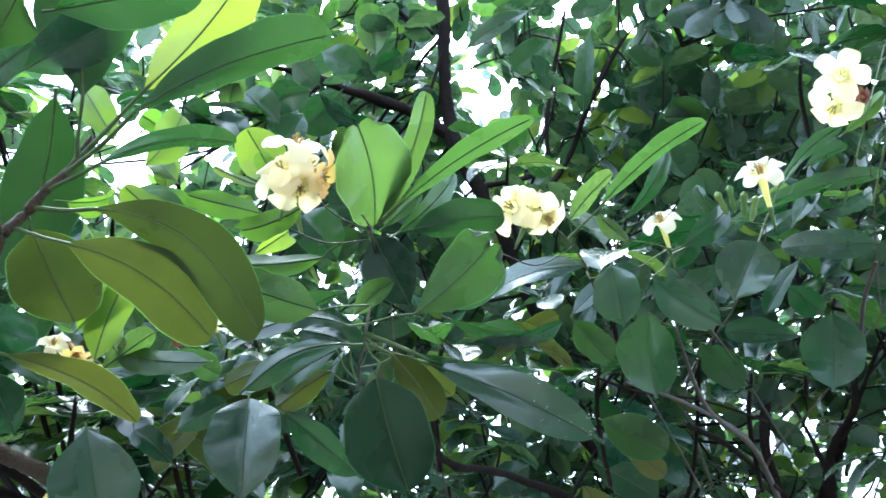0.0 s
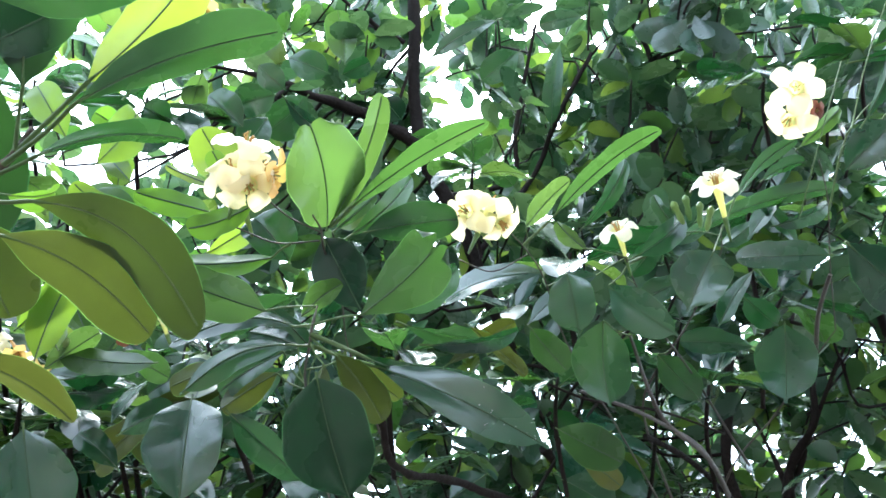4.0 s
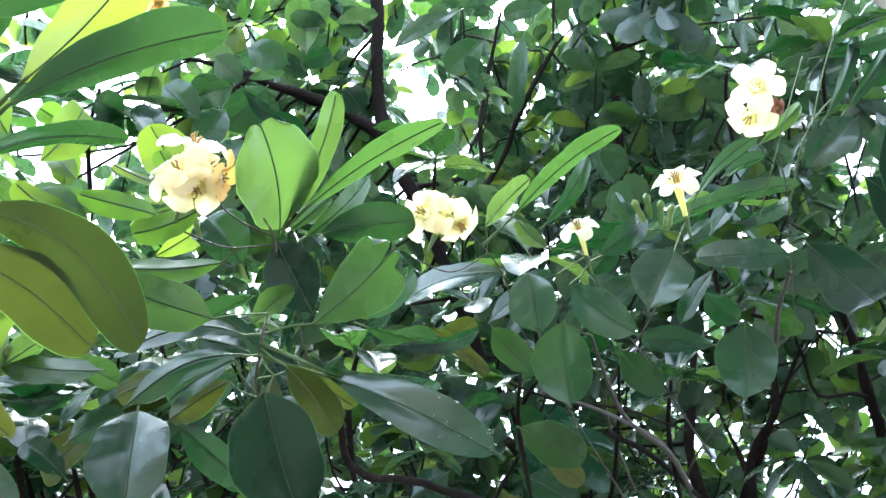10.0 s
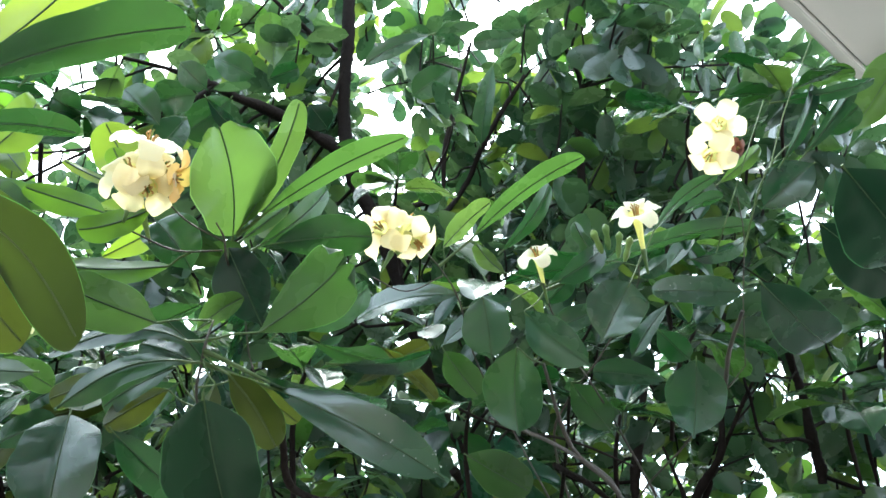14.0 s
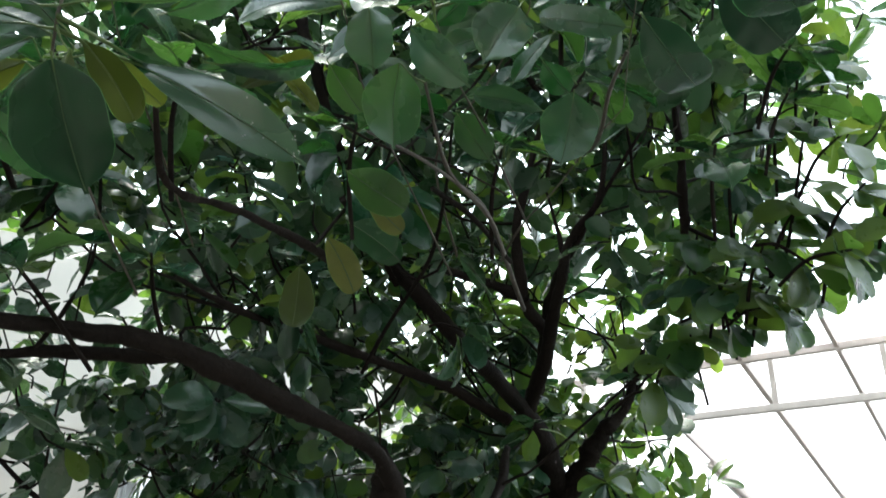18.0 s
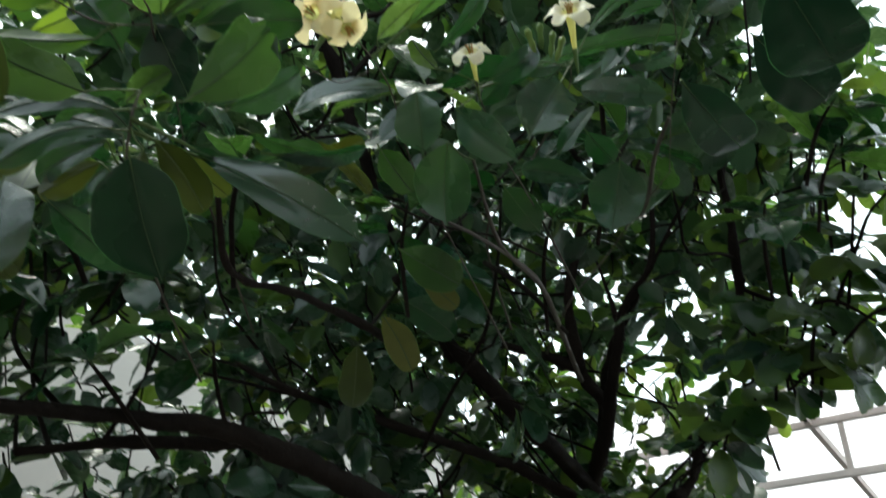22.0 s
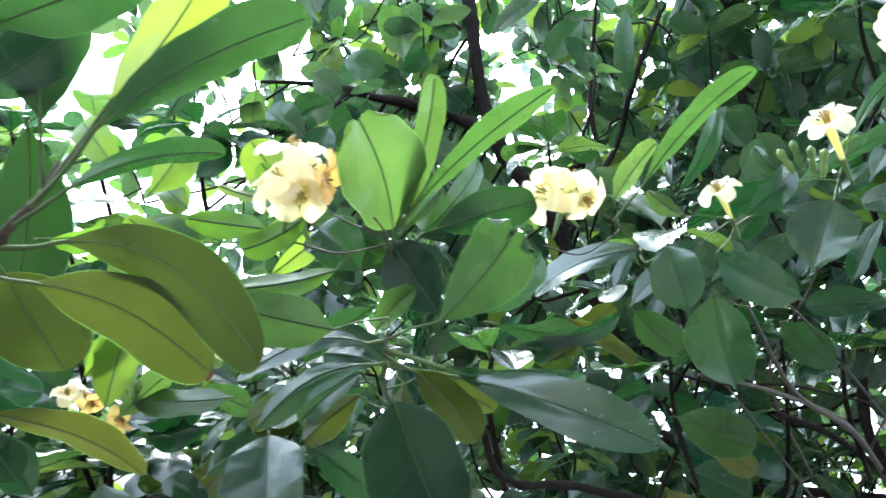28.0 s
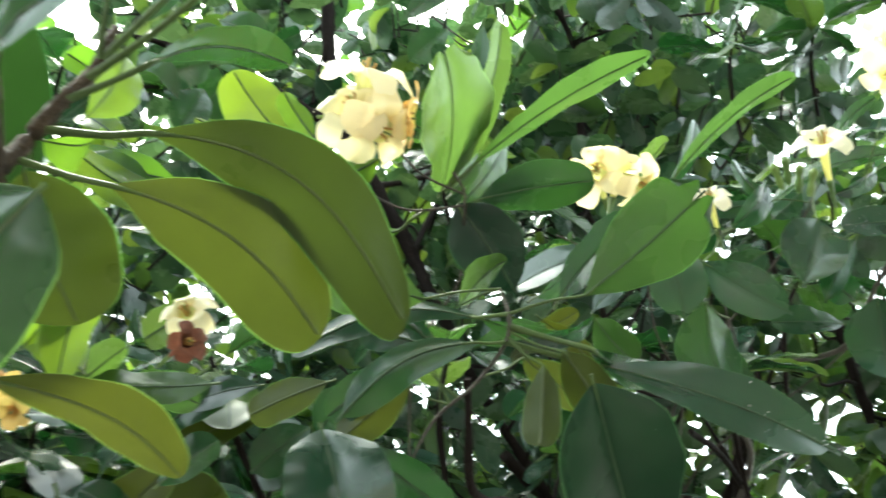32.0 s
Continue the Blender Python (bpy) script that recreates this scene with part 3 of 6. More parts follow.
pieces(roof, "strut", [(-3.3 + 0.58 * k, 4.9, 2.93) for k in range(12)], (0.028, 0.028, 0.258), METAL)
frame_n = thing("window_frame", "brown-grey steel frame under the roof's low edge", "frame")
box("rail", (-4.0, 9.0, 2.17), (3.6, 9.03, 2.195), METAL, frame_n)
for x, w in ((-3.9, 0.02), (-3.1, 0.02), (-2.68, 0.02), (-2.16, 0.05), (-2.07, 0.02), (-1.84, 0.05), (-1.43, 0.02), (-0.82, 0.02), (-0.2, 0.02), (0.45, 0.02), (1.1, 0.02), (2.0, 0.05), (3.5, 0.05)):
    box("post", (x - w / 2, 9.0, 2.0 if w > 0.03 else 2.198), (x + w / 2, 9.03, 2.418), METAL, frame_n)
for x in (-4.0, 3.6):
    box("post", (x - 0.05, 8.95, 0), (x + 0.05, 9.05, 2.418), METAL, frame_n)
tube_lamp = thing("fluorescent_lamp", "long white fluorescent lamp fixed under a roof rib", "lamp")
for name, dx, r, mat in (("tube", 0.0, 0.016, WHITE), ("housing", 0.035, 0.024, METAL)):
    mesh_ob(name, *tube_data([((-1.86 + dx, y, roof_z(y) - 0.085), r) for y in (6.45, 7.4, 8.35)], 10, 2), mat, tube_lamp)

pipes = thing("pipe_rail", "two grey metal pipes with white knobs", "railing")
for z in (1.545, 1.60):
    mesh_ob("pipe", *tube_data([((-4.0, 7.6, z), 0.011), ((0, 7.6, z), 0.011), ((3.6, 7.6, z), 0.011)], 8, 2), PIPE, pipes)
for k in range(16):
    x = -3.8 + 0.42 * k
    mesh_ob("knob", *tube_data([((x, 7.6, 1.61), 0.012), ((x, 7.6, 1.62), 0.02), ((x, 7.6, 1.64), 0.02), ((x, 7.6, 1.65), 0.008)], 8, 2), WHITE, pipes)
for x in (-3.9, 0.5, 3.5):
    mesh_ob("post", *tube_data([((x, 7.6, 0), 0.02), ((x, 7.6, 0.8), 0.02), ((x, 7.6, 1.6), 0.02)], 8, 2), PIPE, pipes)


verts, faces = [], []
for i in range(9):
    for j in range(13):
        a = math.pi * (j - 6) / 7
        drop = max(0, abs(a) - 1.57) * 0.03
        verts.append((-1.96 + 0.012 * i + 0.003 * math.sin(3 * a + i), 7.6 + 0.0145 * math.sin(max(-1.57, min(1.57, a))) + 0.002 * math.sin(i * 1.3), 1.601 + 0.0145 * math.cos(max(-1.57, min(1.57, a))) - drop + 0.012 * math.sin(i * 0.9) ** 2))
for i in range(8):
    for j in range(12):
        k = i * 13 + j
        faces.append((k, k + 1, k + 14, k + 13))
cloth = mesh_ob("cloth", verts, faces, CLOTH)
tagged(cloth, "small turquoise cloth hung over the upper pipe", "cloth")

# plants that reach into view from the ground
def strap_plant(name, at, label, crown_z, leaves):
    """A stem with long channelled strap leaves: tips relative to the plant's foot, and widths."""
    ob = thing(name, label, "plant", at=at)
    mesh_ob("stem", *tube_data([((0, 0, 0), 0.03), ((0.01, 0, crown_z * 0.5), 0.026), ((0, 0, crown_z), 0.022)], 8, 3, 0.1, 2), SHOOT, ob)
    for tip, width in leaves:
        base = Vector((0, 0, crown_z))
        face = Vector(tip).normalized().cross(Vector((tip[1], -tip[0], 0.01))).normalized()
        v, f, _, _ = blade(base, tip, width, face, 0.12, 0.42, 0.0, 0.6, rows=14, wave=0.05, point=0.8, curl=0.12)
        mesh_ob("leaf", v, f, LEAF["mature"], ob)
    return ob


strap_plant("agave_plant", (-0.6, 4.04, 0), "green strap-leaved plant in the yard", 1.2, [((0.046, -0.05, 1.63), 0.06), ((-0.24, -0.24, 1.47), 0.07), ((-0.42, -0.3, 1.38), 0.07), ((0.36, 0.05, 1.52), 0.07), ((0.25, 0.25, 1.5), 0.06), ((0.5, -0.1, 1.42), 0.07), ((-0.1, -0.45, 1.5), 0.065), ((0.2, -0.35, 1.44), 0.07), ((-0.35, 0.2, 1.46), 0.06), ((0.08, 0.3, 1.54), 0.06)])
strap_plant("foliage_plant", (-2.5, 1.65, 0), "low broad-leaved plant beside the house wall", 1.15, [((0.056, -0.048, 1.573), 0.07), ((0.088, -0.138, 1.536), 0.07), ((0.163, 0.107, 1.49), 0.05), ((0.224, -0.033, 1.473), 0.05), ((0.221, 0.205, 1.487), 0.05), ((0.319, 0.254, 1.524), 0.03)])


def palm_frond(parent, root, tip, sag, count, long):
    """A feather frond: a bowed rachis with thin leaflets on both sides."""
    root, tip = Vector(root), Vector(tip)
    axis = (tip - root).normalized()
    side = axis.cross(Vector((0, 0, 1))).normalized()
    at = [root.lerp(tip, k / 8) + Vector((0, 0, -sag * (k / 8) ** 2)) for k in range(9)]
    stalk = mesh_ob("frond", *tube_data([(tuple(p), 0.004 - 0.0003 * k) for k, p in enumerate(at)], 6, 2), SHOOT, parent)
    for k in range(count):
        s = 0.2 + 0.78 * k / count
        p = root.lerp(tip, s) + Vector((0, 0, -sag * s * s))
        for way in (-1, 1):
            end = p + side * way * long * (1 - 0.5 * s) + axis * long * 0.5 + Vector((0, 0, -0.35 * long))
            v, f, _, _ = blade(p, end, 0.012, (0, 0, 1), 0.04, 0.4, 0.0, 0.4, rows=5, point=0.9)
            mesh_ob("leaflet", v, f, LEAF["mature"], stalk)


palm = thing("palm_plant", "small dark palm behind the tree's stems", "plant", at=(-2.0, 2.3, 0))
mesh_ob("stem", *tube_data([((0, 0, 0), 0.03), ((0.02, 0, 0.5), 0.028), ((0, 0, 1.1), 0.02)], 8, 3, 0.1, 2), SHOOT, palm)
for end, sag in (((-0.35, -0.3, 1.55), 0.15), ((0.25, 0.1, 1.6), 0.12), ((0.4, -0.2, 1.45), 0.15), ((-0.1, 0.35, 1.6), 0.1)):
    palm_frond(palm, (0, 0, 1.1), end, sag, 12, 0.14)
wire = mesh_ob("wire", *tube_data([((-4.0, 4.3, 3.42), 0.006), ((-1.0, 4.3, 3.36), 0.006), ((3.0, 4.3, 3.44), 0.006)], 6, 4), DARK)
tagged(wire, "thin dark wire strung above the roof frame", "wire")
pole = mesh_ob("pole", *tube_data([((-1.061, 0.241, 1.855), 0.007), ((-1.022, 0.245, 1.896), 0.007), ((-0.981, 0.257, 1.948), 0.007)], 8, 2), BAMBOO)
tagged(pole, "yellow cane leaning among the branches", "pole")


# ---- the tree ----
tree = thing("flowering_tree", "tall tree with glossy leathery leaves and cream flowers", "tree")
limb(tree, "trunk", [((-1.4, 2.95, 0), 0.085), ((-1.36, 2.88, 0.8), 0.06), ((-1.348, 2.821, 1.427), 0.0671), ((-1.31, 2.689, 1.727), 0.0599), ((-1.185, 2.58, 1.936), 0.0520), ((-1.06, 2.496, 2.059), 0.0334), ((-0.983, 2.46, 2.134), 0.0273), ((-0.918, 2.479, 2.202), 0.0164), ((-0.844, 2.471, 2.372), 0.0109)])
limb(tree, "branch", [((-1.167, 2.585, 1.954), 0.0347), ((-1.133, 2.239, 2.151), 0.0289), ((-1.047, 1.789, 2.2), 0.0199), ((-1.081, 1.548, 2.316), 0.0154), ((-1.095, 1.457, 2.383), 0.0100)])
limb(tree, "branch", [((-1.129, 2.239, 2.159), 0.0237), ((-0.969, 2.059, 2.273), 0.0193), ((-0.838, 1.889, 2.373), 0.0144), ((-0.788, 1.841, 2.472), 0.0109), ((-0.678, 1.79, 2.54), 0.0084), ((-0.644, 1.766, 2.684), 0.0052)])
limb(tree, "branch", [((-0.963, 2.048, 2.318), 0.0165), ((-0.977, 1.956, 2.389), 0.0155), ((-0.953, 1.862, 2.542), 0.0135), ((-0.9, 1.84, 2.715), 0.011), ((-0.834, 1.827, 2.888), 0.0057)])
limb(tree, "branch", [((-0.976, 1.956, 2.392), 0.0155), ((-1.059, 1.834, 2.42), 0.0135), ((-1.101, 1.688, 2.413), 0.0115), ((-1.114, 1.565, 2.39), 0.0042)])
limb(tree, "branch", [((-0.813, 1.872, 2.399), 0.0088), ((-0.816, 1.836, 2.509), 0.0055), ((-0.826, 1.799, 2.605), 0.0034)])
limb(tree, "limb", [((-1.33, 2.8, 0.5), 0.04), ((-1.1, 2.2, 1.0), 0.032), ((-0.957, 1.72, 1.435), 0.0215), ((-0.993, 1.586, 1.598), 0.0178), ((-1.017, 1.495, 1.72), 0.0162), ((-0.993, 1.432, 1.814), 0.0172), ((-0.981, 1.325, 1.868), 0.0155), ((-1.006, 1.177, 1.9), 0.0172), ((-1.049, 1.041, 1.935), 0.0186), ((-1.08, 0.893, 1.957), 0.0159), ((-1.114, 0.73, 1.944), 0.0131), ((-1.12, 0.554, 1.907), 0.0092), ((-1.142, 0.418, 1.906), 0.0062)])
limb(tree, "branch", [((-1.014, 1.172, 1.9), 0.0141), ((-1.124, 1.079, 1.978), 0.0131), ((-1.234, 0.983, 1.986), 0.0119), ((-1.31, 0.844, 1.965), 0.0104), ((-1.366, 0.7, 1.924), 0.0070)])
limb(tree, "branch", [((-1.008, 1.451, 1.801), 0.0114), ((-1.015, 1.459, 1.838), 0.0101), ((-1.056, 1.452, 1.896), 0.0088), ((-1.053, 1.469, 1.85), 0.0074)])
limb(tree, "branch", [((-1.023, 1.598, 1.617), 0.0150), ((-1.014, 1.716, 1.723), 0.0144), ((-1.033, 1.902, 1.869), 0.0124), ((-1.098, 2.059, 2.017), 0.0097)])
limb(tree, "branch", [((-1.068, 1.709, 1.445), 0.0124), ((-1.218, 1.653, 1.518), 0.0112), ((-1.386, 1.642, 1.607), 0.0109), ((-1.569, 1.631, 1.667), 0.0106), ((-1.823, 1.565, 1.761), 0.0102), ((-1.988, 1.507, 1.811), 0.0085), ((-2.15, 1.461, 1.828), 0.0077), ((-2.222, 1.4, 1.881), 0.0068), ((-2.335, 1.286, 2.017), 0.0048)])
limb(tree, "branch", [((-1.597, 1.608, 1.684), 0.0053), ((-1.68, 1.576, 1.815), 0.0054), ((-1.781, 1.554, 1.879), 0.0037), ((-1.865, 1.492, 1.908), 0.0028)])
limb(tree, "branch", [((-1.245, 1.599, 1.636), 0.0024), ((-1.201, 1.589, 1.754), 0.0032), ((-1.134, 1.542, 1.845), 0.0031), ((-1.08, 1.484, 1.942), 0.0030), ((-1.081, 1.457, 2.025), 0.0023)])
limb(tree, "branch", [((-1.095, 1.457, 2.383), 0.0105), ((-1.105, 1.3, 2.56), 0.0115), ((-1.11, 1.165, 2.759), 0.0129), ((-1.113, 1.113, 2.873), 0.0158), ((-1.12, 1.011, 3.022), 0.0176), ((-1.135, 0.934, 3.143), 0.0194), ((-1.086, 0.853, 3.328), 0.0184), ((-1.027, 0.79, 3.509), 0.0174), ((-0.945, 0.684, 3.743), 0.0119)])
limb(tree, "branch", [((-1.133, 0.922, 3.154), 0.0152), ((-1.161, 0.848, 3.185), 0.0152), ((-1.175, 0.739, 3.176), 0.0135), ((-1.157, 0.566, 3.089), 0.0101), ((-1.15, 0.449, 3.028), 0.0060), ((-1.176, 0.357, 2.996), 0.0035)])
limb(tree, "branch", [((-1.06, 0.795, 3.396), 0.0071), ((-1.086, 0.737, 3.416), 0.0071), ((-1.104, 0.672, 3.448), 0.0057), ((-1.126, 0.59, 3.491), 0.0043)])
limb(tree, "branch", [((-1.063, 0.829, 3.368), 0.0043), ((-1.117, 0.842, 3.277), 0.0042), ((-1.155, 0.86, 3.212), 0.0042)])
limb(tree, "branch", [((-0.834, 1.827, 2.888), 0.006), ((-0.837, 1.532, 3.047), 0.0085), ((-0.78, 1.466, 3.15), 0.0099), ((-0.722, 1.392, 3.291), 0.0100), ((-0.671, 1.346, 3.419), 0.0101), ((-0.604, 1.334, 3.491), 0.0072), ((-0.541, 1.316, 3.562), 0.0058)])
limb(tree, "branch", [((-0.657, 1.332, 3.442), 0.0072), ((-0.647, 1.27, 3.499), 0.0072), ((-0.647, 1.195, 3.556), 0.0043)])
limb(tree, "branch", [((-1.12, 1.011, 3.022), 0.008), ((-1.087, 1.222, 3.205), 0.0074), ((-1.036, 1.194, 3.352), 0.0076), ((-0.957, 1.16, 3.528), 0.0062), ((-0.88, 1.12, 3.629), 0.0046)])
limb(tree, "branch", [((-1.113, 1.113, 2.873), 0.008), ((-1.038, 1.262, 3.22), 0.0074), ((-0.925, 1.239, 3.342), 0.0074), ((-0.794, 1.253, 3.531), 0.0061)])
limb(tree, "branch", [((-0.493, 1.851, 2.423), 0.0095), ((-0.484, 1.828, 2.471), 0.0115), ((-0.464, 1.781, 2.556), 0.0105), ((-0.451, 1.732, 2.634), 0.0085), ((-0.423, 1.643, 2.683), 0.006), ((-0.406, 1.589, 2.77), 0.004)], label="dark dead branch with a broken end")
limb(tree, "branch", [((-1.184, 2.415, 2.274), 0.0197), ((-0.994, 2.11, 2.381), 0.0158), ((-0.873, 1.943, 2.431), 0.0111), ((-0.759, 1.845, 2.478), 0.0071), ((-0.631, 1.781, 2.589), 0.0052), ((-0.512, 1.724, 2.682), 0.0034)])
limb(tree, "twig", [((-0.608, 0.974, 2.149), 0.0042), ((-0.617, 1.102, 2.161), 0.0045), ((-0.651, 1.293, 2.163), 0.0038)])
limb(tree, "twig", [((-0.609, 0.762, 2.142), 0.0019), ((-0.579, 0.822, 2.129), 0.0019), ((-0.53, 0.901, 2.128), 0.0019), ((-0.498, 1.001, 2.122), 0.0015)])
limb(tree, "shoot", [((-0.855, 0.118, 1.844), 0.0084), ((-0.723, 0.095, 1.866), 0.0075), ((-0.665, 0.083, 1.879), 0.0060), ((-0.623, 0.07, 1.893), 0.0047), ((-0.585, 0.055, 1.912), 0.0039), ((-0.564, 0.047, 1.927), 0.0039), ((-0.562, 0.054, 1.953), 0.0041), ((-0.55, 0.059, 1.974), 0.0038), ((-0.545, 0.068, 2.002), 0.0032), ((-0.539, 0.071, 2.034), 0.0022)], NEAR_BARK)
limb(tree, "shoot", [((-0.564, 0.047, 1.927), 0.0039), ((-0.529, 0.021, 1.943), 0.0034), ((-0.514, 0.008, 1.958), 0.0031), ((-0.491, -0.01, 1.98), 0.0031), ((-0.467, -0.03, 2.014), 0.0027), ((-0.447, -0.046, 2.04), 0.0024), ((-0.427, -0.062, 2.081), 0.0022), ((-0.409, -0.075, 2.119), 0.0016)], NEAR_BARK)
limb(tree, "shoot", [((-0.659, 0.086, 1.832), 0.0033), ((-0.67, 0.064, 1.871), 0.0034), ((-0.676, 0.045, 1.912), 0.0030), ((-0.681, 0.029, 1.951), 0.0018)], NEAR_BARK)
limb(tree, "limb", [((-0.975, 0.05, 1.927), 0.0092), ((-0.886, 0.103, 1.903), 0.0087), ((-0.86, 0.144, 1.9), 0.0092), ((-0.934, 0.226, 1.924), 0.0092), ((-1.073, 0.319, 1.95), 0.0100), ((-1.207, 0.448, 1.955), 0.0106)], NEAR_BARK)
limb(tree, "shoot", [((-0.792, 0.026, 1.898), 0.0033), ((-0.728, 0.065, 1.872), 0.0031), ((-0.66, 0.087, 1.83), 0.0028)], NEAR_BARK)
limb(tree, "limb", [((-1.109, 0.122, 1.977), 0.0075), ((-1.093, 0.178, 1.951), 0.0075), ((-1.114, 0.253, 1.954), 0.0085), ((-1.136, 0.336, 1.951), 0.0090), ((-1.205, 0.467, 1.942), 0.0098)])
limb(tree, "limb", [((-1.033, 0.147, 1.957), 0.0058), ((-1.056, 0.217, 1.963), 0.0061), ((-1.088, 0.304, 1.944), 0.0064)])
limb(tree, "shoot", [((-1.039, 0.807, 2.004), 0.0019), ((-0.776, 0.542, 1.981), 0.0014), ((-0.635, 0.421, 1.969), 0.0012), ((-0.54, 0.351, 1.937), 0.0011), ((-0.497, 0.325, 1.935), 0.0013), ((-0.488, 0.319, 1.948), 0.0013), ((-0.492, 0.323, 1.972), 0.0007)], SHOOT)
limb(tree, "shoot", [((-1.025, 0.884, 2.115), 0.0017), ((-0.808, 0.628, 2.12), 0.0014), ((-0.686, 0.492, 2.101), 0.0010), ((-0.563, 0.391, 2.058), 0.0009), ((-0.513, 0.333, 2.054), 0.0010), ((-0.5, 0.318, 2.062), 0.0010), ((-0.499, 0.306, 2.072), 0.0006)], SHOOT)
limb(tree, "shoot", [((-0.501, 0.319, 2.06), 0.0005), ((-0.514, 0.291, 2.069), 0.0005), ((-0.513, 0.263, 2.075), 0.0005), ((-0.506, 0.245, 2.08), 0.0003)], SHOOT)
limb(tree, "shoot", [((-0.505, 0.322, 2.054), 0.0003), ((-0.532, 0.294, 2.05), 0.0003), ((-0.541, 0.261, 2.051), 0.0003), ((-0.548, 0.246, 2.056), 0.0003)], SHOOT)
limb(tree, "shoot", [((-0.843, 1.386, 2.216), 0.0023), ((-0.567, 0.837, 2.108), 0.0011), ((-0.52, 0.694, 2.134), 0.0010), ((-0.478, 0.608, 2.16), 0.0010), ((-0.457, 0.554, 2.158), 0.0008), ((-0.445, 0.515, 2.151), 0.0005)], SHOOT)
limb(tree, "shoot", [((-0.469, 0.569, 2.166), 0.0004), ((-0.504, 0.549, 2.15), 0.0006), ((-0.523, 0.514, 2.158), 0.0004)], SHOOT)
limb(tree, "shoot", [((-0.693, 1.451, 2.306), 0.0026), ((-0.513, 0.969, 2.213), 0.0015), ((-0.472, 0.828, 2.202), 0.0011), ((-0.435, 0.729, 2.202), 0.0010), ((-0.416, 0.688, 2.203), 0.0008)], SHOOT)
limb(tree, "shoot", [((-0.874, 1.452, 2.293), 0.0031), ((-0.638, 1.025, 2.211), 0.0019), ((-0.571, 0.968, 2.239), 0.0018), ((-0.468, 0.895, 2.233), 0.0012), ((-0.36, 0.811, 2.241), 0.0009), ((-0.325, 0.76, 2.234), 0.0008)], SHOOT)
limb(tree, "shoot", [((-0.33, 1.054, 2.242), 0.0009), ((-0.406, 1.092, 2.22), 0.0012), ((-0.546, 1.265, 2.271), 0.0017), ((-0.759, 1.516, 2.352), 0.0024), ((-0.942, 1.713, 2.345), 0.0031)], SHOOT)
limb(tree, "shoot", [((-0.33, 1.054, 2.242), 0.0009), ((-0.274, 0.945, 2.267), 0.0009), ((-0.232, 0.881, 2.307), 0.0006), ((-0.206, 0.81, 2.307), 0.0006)], SHOOT)
limb(tree, "branch", [((-1.245, 1.022, 2.161), 0.006), ((-1.25, 1.194, 2.15), 0.008), ((-1.272, 1.464, 2.174), 0.01), ((-1.253, 1.752, 2.182), 0.012), ((-1.246, 2.011, 2.186), 0.014), ((-1.192, 2.24, 2.142), 0.017)])
limb(tree, "branch", [((-0.643, 0.508, 2.057), 0.003), ((-0.704, 0.577, 2.007), 0.004), ((-0.73, 0.636, 2.008), 0.0048), ((-0.751, 0.714, 2.037), 0.0055), ((-0.812, 0.877, 2.086), 0.0065), ((-0.895, 1.101, 2.137), 0.0075)])
limb(tree, "twig", [((-0.454, 0.733, 2.13), 0.002), ((-0.532, 0.903, 2.121), 0.003), ((-0.568, 1.073, 2.135), 0.004), ((-0.692, 1.357, 2.185), 0.005), ((-0.946, 1.888, 2.331), 0.006)], SHOOT)
limb(tree, "twig", [((-0.526, 0.721, 2.079), 0.0018), ((-0.53, 0.846, 2.104), 0.0025), ((-0.554, 1.016, 2.135), 0.003), ((-0.575, 1.094, 2.136), 0.0035)], SHOOT)
limb(tree, "twig", [((-0.532, 0.909, 2.2), 0.002), ((-0.66, 1.088, 2.224), 0.003), ((-0.817, 1.269, 2.197), 0.004), ((-1.016, 1.413, 2.154), 0.0045), ((-1.141, 1.481, 2.077), 0.005)])
limb(tree, "twig", [((-0.276, 0.935, 2.241), 0.0025), ((-0.325, 0.991, 2.232), 0.003), ((-0.415, 1.138, 2.249), 0.004), ((-0.597, 1.385, 2.43), 0.005)], SHOOT)
limb(tree, "twig", [((-0.187, 1.704, 2.498), 0.003), ((-0.262, 1.865, 2.391), 0.004), ((-0.312, 1.938, 2.334), 0.005), ((-0.463, 2.089, 2.289), 0.006)])
limb(tree, "branch", [((-1.1, 1.323, 2.438), 0.01), ((-1.12, 1.481, 2.395), 0.013), ((-1.123, 1.584, 2.332), 0.015)])
limb(tree, "cut_stub", [((-1.052, 1.49, 1.704), 0.0175), ((-1.026, 1.448, 1.773), 0.0257), ((-1.017, 1.429, 1.816), 0.0270), ((-1.015, 1.424, 1.833), 0.0242)])
limb(tree, "hanging_thread", [((-0.987, 1.426, 1.767), 0.0003), ((-0.995, 1.455, 1.658), 0.0003), ((-1.007, 1.482, 1.55), 0.0003), ((-1.015, 1.512, 1.441), 0.0003)], SHOOT)
limb(tree, "hanging_thread", [((-1.005, 1.432, 1.713), 0.0003), ((-1.026, 1.456, 1.593), 0.0003), ((-1.031, 1.495, 1.463), 0.0003)], SHOOT)

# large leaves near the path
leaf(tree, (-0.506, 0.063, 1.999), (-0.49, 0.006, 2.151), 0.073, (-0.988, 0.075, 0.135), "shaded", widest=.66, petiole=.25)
leaf(tree, (-0.502, 0.065, 2.001), (-0.43, 0.117, 2.185), 0.057, (-0.852, 0.486, 0.196), "young", widest=.6, petiole=.3)
leaf(tree, (-0.501, 0.065, 1.987), (-0.383, 0.183, 2.116), 0.050, (-0.455, -0.41, 0.79), "mature", widest=.66, petiole=.2, arc=0.04)
leaf(tree, (-0.518, 0.063, 1.958), (-0.53, 0.176, 2.103), 0.027, (-0.385, -0.742, 0.549), "mature", widest=.7, petiole=.2, arc=0.05)
